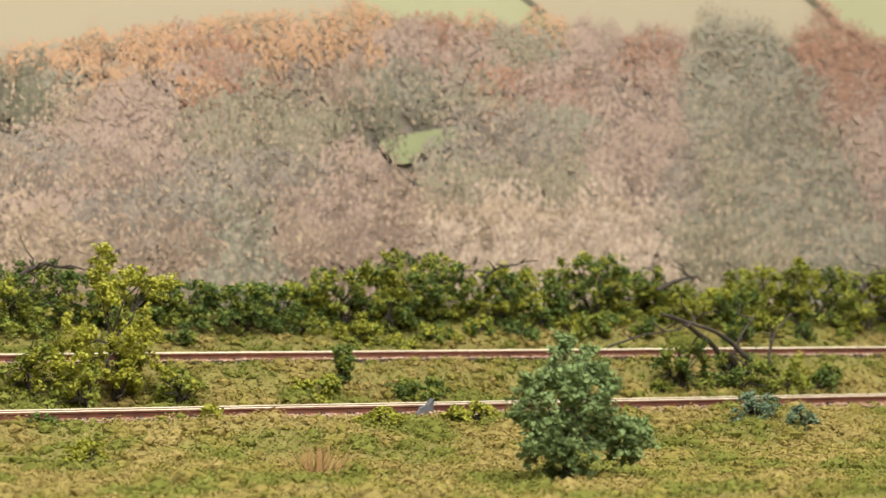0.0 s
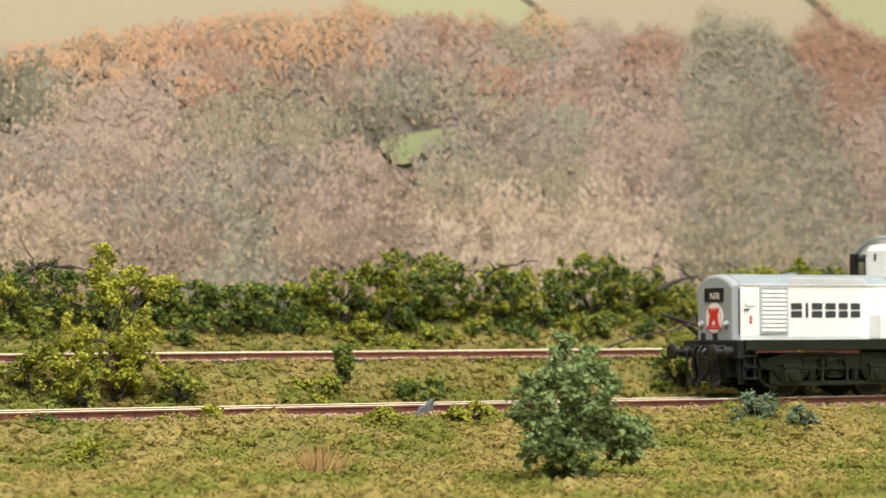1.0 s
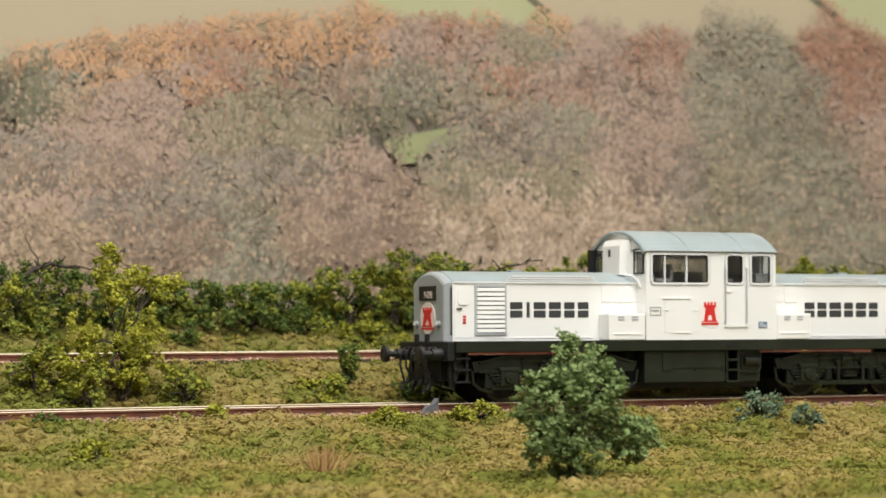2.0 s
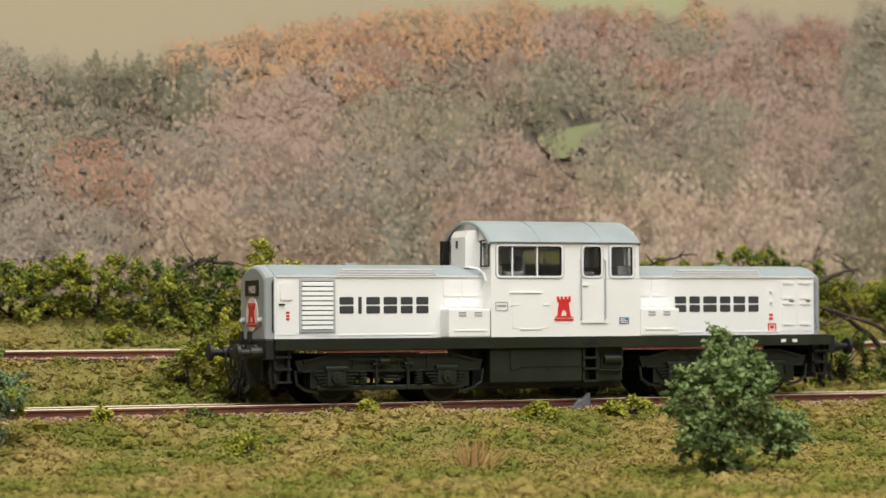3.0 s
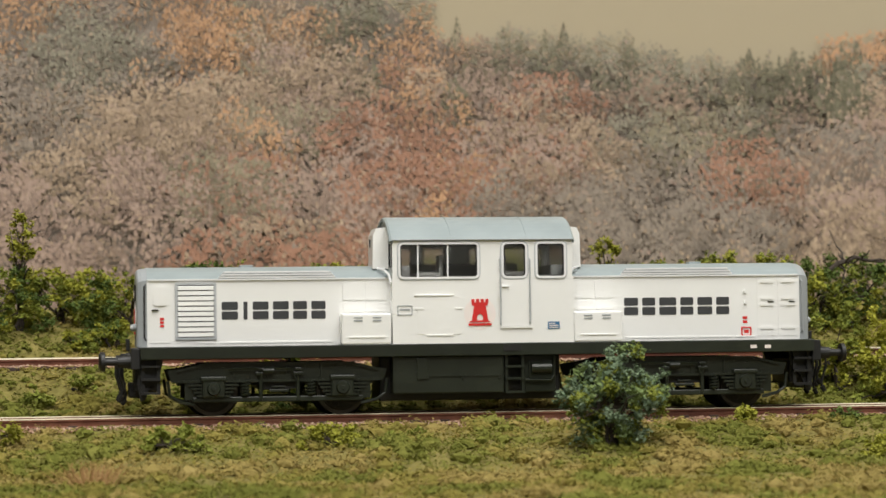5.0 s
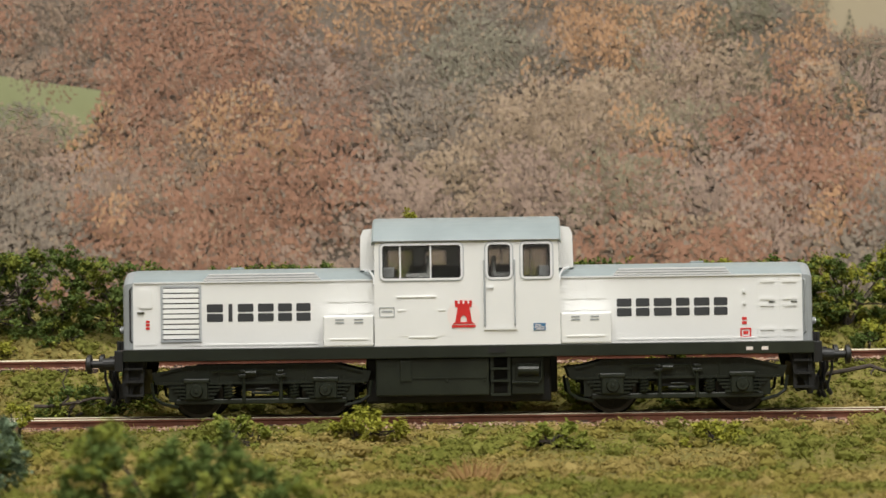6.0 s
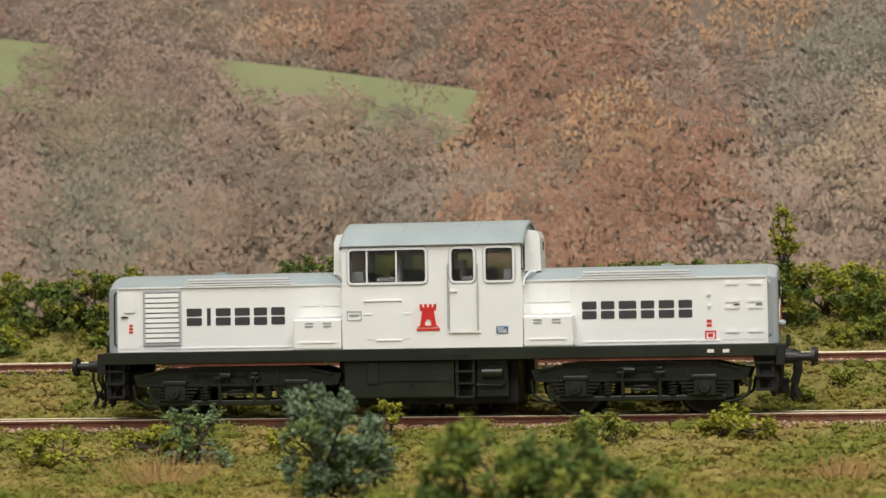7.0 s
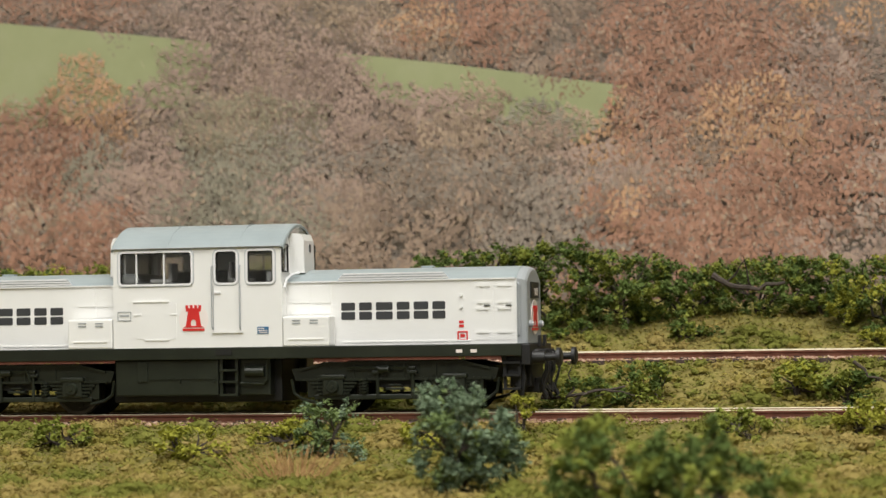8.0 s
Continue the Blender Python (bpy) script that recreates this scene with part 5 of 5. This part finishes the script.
# the print's leading crowns: middle, half width, half height, ink
CROWNS = (
    [(291, 125, 15, 8, 0), (319, 130, 15, 9, 0), (344, 132, 18, 11, 0), (368, 138, 15, 10, 0), (391, 142, 14, 9, 0), (411, 140, 13, 11, 0), (431, 148, 14, 9, 0), (371, 125, 18, 9, 1), (359, 116, 11, 7, 0), (323, 120, 15, 7, 2), (449, 137, 19, 12, 4), (447, 121, 16, 12, 9), (426, 120, 10, 14, 1), (465, 149, 13, 6, 8), (487, 149, 13, 7, 0), (481, 134, 16, 14, 4), (503, 147, 11, 6, 9), (502, 135, 14, 12, 3)],
    [(517, 148, 14, 10, 0), (545, 146, 19, 10, 4), (528, 122, 25, 17, 4), (571, 138, 17, 15, 8), (621, 120, 37, 40, 9), (671, 138, 26, 28, 8), (291, 107, 15, 10, 5), (330, 107, 20, 12, 4), (378, 100, 33, 18, 3), (312, 84, 37, 17, 4), (406, 94, 18, 18, 3), (381, 75, 38, 20, 11), (495, 96, 30, 21, 11), (525, 100, 19, 19, 9), (426, 83, 18, 16, 4), (465, 86, 12, 16, 9), (556, 93, 22, 20, 4), (652, 73, 35, 28, 9)],
    [(500, 63, 40, 13, 2), (550, 66, 22, 12, 2), (335, 63, 30, 18, 11), (421, 64, 26, 18, 4), (300, 62, 27, 15, 4), (600, 60, 25, 12, 9), (687, 87, 18, 28, 4)],
    [(41, 131, 11, 8, 0), (58, 133, 13, 10, 0), (83, 132, 13, 10, 0), (99, 140, 13, 8, 9), (118, 141, 13, 11, 9), (72, 121, 13, 8, 4), (146, 118, 17, 13, 1), (159, 124, 13, 11, 9), (180, 124, 11, 9, 9), (204, 118, 13, 9, 9), (174, 105, 22, 12, 8), (93, 113, 17, 13, 2), (47, 102, 21, 14, 2), (76, 96, 21, 12, 3), (105, 90, 21, 15, 8), (129, 109, 13, 11, 2), (124, 71, 32, 17, 8), (160, 82, 28, 15, 4)],
    [(193, 84, 20, 13, 2), (226, 91, 20, 13, 3), (248, 97, 11, 10, 9), (220, 114, 13, 11, 9), (84, 71, 17, 15, 4), (57, 75, 23, 14, 8), (76, 55, 26, 10, 2), (193, 67, 22, 11, 11), (250, 76, 22, 17, 8), (284, 82, 27, 17, 11), (328, 91, 27, 20, 4), (230, 58, 29, 11, 11)],
    [(2, 123, 29, 12, 9), (39, 130, 13, 12, 0), (28, 95, 27, 19, 2), (-9, 96, 17, 17, 11), (-28, 71, 13, 13, 4), (52, 72, 23, 17, 3), (53, 105, 23, 12, 2)],
    [(-348, 114, 16, 18, 0), (-369, 95, 21, 20, 8), (-343, 81, 14, 18, 9), (-285, 118, 40, 23, 4), (-281, 99, 31, 17, 3), (-233, 136, 13, 8, 1), (-211, 137, 18, 9, 0), (-178, 138, 18, 11, 8), (-189, 108, 11, 10, 2), (-168, 97, 17, 11, 9), (-205, 103, 13, 12, 4), (-200, 90, 15, 13, 2), (-103, 118, 28, 23, 8), (-125, 87, 17, 19, 8), (-87, 94, 26, 19, 0), (-56, 110, 21, 23, 4), (-223, 77, 29, 17, 11), (-179, 74, 24, 15, 11)],
    [(-146, 75, 22, 15, 4), (-119, 68, 22, 15, 1), (-88, 67, 26, 15, 8), (-279, 81, 27, 17, 9), (-254, 69, 27, 15, 4), (-320, 73, 23, 18, 4), (-370, 66, 18, 11, 2), (-124, 134, 24, 9, 8)],
    [(-369, 150, 18, 4, 1), (-338, 146, 16, 4, 1), (-312, 144, 14, 3, 1), (-271, 148, 13, 5, 1), (-217, 128, 11, 4, 1), (-193, 125, 13, 3, 1), (-167, 121, 13, 3, 1), (-146, 118, 11, 3, 1)],
    [(-128, 107, 13, 12, 8), (-152, 98, 11, 7, 2), (-134, 117, 9, 6, 8), (-244, 122, 13, 9, 4), (-262, 112, 14, 12, 4), (585, 78, 14, 22, 11), (584, 104, 12, 18, 4), (592, 130, 10, 14, 9)],
    [(236, 115, 13, 10, 9), (252, 116, 12, 10, 5), (268, 116, 12, 10, 5), (286, 112, 10, 11, 5), (214, 120, 12, 9, 9), (300, 114, 12, 9, 9), (196, 124, 12, 9, 9)],
)


def backscene():
    bm = bmesh.new()
    box(bm, -640, 960, BACK, BACK + 5, 20, 330)
    base = tagged(part("backdrop", bm, INK_MATS[12 + 6]), "printed autumn woodland backscene behind the layout", "backscene", kind="structure")
    rng = np.random.RandomState(77)
    ax = np.array([(x, z, k) for k, row in WOOD.items() for x, z in row], float)
    quads, inks = [], []

    def flecks(px, pz, py, s, t, k, tone):
        u = np.stack([np.cos(t), 0 * t, np.sin(t)], -1) * (s * 1.5)[:, None]
        w = np.stack([-np.sin(t), 0 * t, np.cos(t)], -1) * (s * 0.8)[:, None]
        c = np.stack([px, py, pz], -1)
        quads.append(np.stack([c + u, c + w, c - u, c - w], 1))
        inks.append(k + 12 * tone)

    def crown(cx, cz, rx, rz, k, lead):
        """One printed tree: lobes of leaf flecks, each lobe's lit top and shaded foot put into its ink."""
        far = float(np.clip((cz - 45) / 105, 0, 1))
        n = int(3.1416 * rx * rz * ((0.95 if far < 0.5 else 1.2) if lead else 0.62))
        a, q = rng.uniform(0, 6.283, n), np.sqrt(rng.uniform(0, 1, n))
        wob = 1 + 0.13 * np.sin(3 * a + rng.uniform(0, 6)) + 0.10 * np.sin(7 * a + rng.uniform(0, 6)) + rng.normal(0, 0.07, n)
        ex, ez = q * np.cos(a), q * np.sin(a)
        if k == 5:
            ex = ex * np.clip((1.15 - ez) / 1.3, 0.15, 1)
        px, pz = cx + rx * ex * wob, cz + rz * ez * wob
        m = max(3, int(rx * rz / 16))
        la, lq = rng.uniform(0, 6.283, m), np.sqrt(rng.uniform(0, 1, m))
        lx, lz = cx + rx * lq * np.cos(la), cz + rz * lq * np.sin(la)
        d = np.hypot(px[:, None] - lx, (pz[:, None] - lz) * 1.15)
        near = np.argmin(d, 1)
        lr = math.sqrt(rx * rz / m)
        # printed shading: paler towards the upper left, darker below and between lobes
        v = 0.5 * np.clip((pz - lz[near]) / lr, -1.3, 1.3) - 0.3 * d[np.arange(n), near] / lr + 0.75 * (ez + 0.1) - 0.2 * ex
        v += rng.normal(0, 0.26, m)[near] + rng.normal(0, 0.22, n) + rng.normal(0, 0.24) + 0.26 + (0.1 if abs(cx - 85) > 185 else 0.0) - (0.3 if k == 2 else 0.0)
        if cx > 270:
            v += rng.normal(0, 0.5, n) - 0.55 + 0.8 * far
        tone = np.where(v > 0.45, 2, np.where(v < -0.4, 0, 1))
        py = BACK - 0.35 - (205 - (cz - rz)) * 0.022 - rng.uniform(0, 0.06, n)
        s = (1.45 - 0.6 * far) * rng.uniform(0.4, 1.25, n) * (0.64 if cx > 270 else 0.51)
        lean = np.where(rng.rand(m) < 0.5, 1.57, rng.choice([0.8, 2.3], m))[near]
        t = rng.normal(0.0, 0.5, n) + (1.57 if k in (5, 0, 10) else lean)
        kk = np.full(n, k)
        mix = rng.rand(n)
        kk[mix < 0.08] = (1, 4, 11)[rng.randint(3)]
        kk[mix > 0.95] = 2
        # pale leaf highlights printed at random over the right-hand crowns
        if cx > 270:
            highlight = mix > 0.92
            kk[highlight], tone[highlight] = 2, 2
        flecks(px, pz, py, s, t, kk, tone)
        if far < 0.8 and k != 5 and (lead or rng.rand() < 0.35):
            # bare pale twigs fanning up through the crown
            m = int(rx * rz * (0.10 if lead else 0.06)) + 3
            tx, tz = cx + rng.normal(0, rx * 0.4, m), cz + rng.normal(-0.05 * rz, rz * 0.4, m)
            ang = 1.57 - 0.75 * np.clip((tx - cx) / rx, -1, 1) + rng.normal(0, 0.3, m)
            half = rng.uniform(0.9, 2.8, m)
            flecks(tx, tz, np.full(m, py.min() - 0.05), np.full(m, 0.11), ang, np.full(m, 10), np.where(rng.rand(m) < 0.4, 2, 1))
            way = np.stack([np.cos(ang), 0 * ang, np.sin(ang)], -1) * half[:, None]
            quads[-1][:, 0] += way
            quads[-1][:, 2] -= way

    z = 174.0
    while z > 36:
        far = float(np.clip((z - 45) / 105, 0, 1))
        r0 = 15.0 - 8.0 * far
        x = -415.0
        while x < 725:
            cx, cz = x + rng.uniform(-1, 1) * r0 * 0.5, z + rng.uniform(-1, 1) * r0 * 0.3
            x += r0 * rng.uniform(0.85, 1.35)
            d = np.hypot((ax[:, 0] - cx) / 1.2, ax[:, 1] - cz) + rng.uniform(0, 20, len(ax))
            k = int(ax[np.argmin(d), 2])
            r = r0 * rng.uniform(0.65, 1.2)
            rx, rz = (r * 0.62, r * 1.15) if k == 5 else ((r * 0.62, r * 1.1) if k == 0 else (r, r * rng.uniform(0.75, 1.05)))
            if cz + rz * 0.8 > np.interp(cx, SKY_X, SKY_Z):
                continue
            blocked = False
            for up, lo in PASTURES:
                if up[0][0] - rx * 0.6 < cx < up[-1][0] + rx * 0.6:
                    zu, zl = np.interp(cx, *zip(*up)), np.interp(cx, *zip(*lo))
                    blocked |= cz < zu + 1.5 and cz + rz * 0.9 > zl + 2.5
            if not blocked:
                crown(cx, cz, rx, rz, k, False)
        z -= r0 * 0.68
    for row in CROWNS:
        for cx, cz, rx, rz, k in row:
            crown(cx, cz, rx, rz, k, True)
    bm = bmesh.new()
    prism_xz(bm, [(x, z - 10) for x, z in zip(SKY_X, SKY_Z)] + [(900, 22), (-630, 22)], BACK - 0.2, BACK - 0.15)
    part("printed_underwood", bm, INK_MATS[12 + 11], base, "printed grey-brown undergrowth")
    quads_mesh("printed_foliage", np.concatenate(quads), INK_MATS, base, "printed autumn foliage, its light and shade put into the inks", np.concatenate(inks))
    for up, lo in PASTURES:
        bm = bmesh.new()
        xs = np.linspace(up[0][0], up[-1][0], 25)
        zu, zl = np.interp(xs, *zip(*up)), np.interp(xs, *zip(*lo)) - (9 if xs[-1] - xs[0] > 60 else 1.5) * np.clip((np.minimum(xs - xs[0], xs[-1] - xs) - 3) / 12, 0, 1)
        y = BACK - 0.35 - (205 - (zu - 9)) * 0.022
        a = [bm.verts.new((x, d, z)) for x, d, z in zip(xs, y, zu)]
        c = [bm.verts.new((x, d, z)) for x, d, z in zip(xs, y, zl)]
        for i in range(24):
            bm.faces.new((a[i], a[i + 1], c[i + 1], c[i]))
        part("printed_pasture", bm, PASTURE_INK, base, "printed green pasture")
    bm = bmesh.new()
    for pts in ([(500, 166), (505, 166), (519, 157), (515, 156)], [(648, 174), (656, 174), (678, 158), (673, 158)]):
        prism_xz(bm, pts, BACK - 0.25, BACK - 0.2)
    part("printed_hedge", bm, INK_MATS[12 + 5], base, "printed dark hedge line")
    bm = bmesh.new()
    prism_xz(bm, [(430, 150), (521, 150), (492, 190), (430, 190)], BACK - 0.12, BACK - 0.1)
    prism_xz(bm, [(690, 150), (760, 150), (760, 190), (632, 190)], BACK - 0.12, BACK - 0.1)
    part("printed_pasture", bm, material("pale_green_ink", [(0.36, 0.36, 0.20), (0.41, 0.40, 0.25)], 0.75, 0, 40), base, "printed pale green hill pasture")


backscene()


# ---- what moves ----
# the engine's middle along the track: seconds, millimetres
RUN = [(0.0, 629.4), (1.2, 503.2), (2.3, 387.4), (2.5, 366.4), (3.0, 314.85), (3.5, 261.0), (4.0, 208.3), (4.5, 155.6), (4.7, 134.6), (5.8, 18.6), (6.0, -2.5), (6.5, -54.6), (7.0, -109.2), (7.5, -160.9), (8.0, -212.0)]


def motions():
    def at(t):
        return float(np.interp(t, [r[0] for r in RUN], [r[1] for r in RUN]))
    walk(LOCO, [(t, pose(x * MM, 0, 0)) for t, x in RUN])
    step = 2 / 30
    for w, x in WHEELS:
        walk(w, [(step * i, pose(x * MM, 0, 6.6 * MM, 0, math.degrees((at(step * i) - at(0)) / 6.6), 0)) for i in range(121)])


motions()
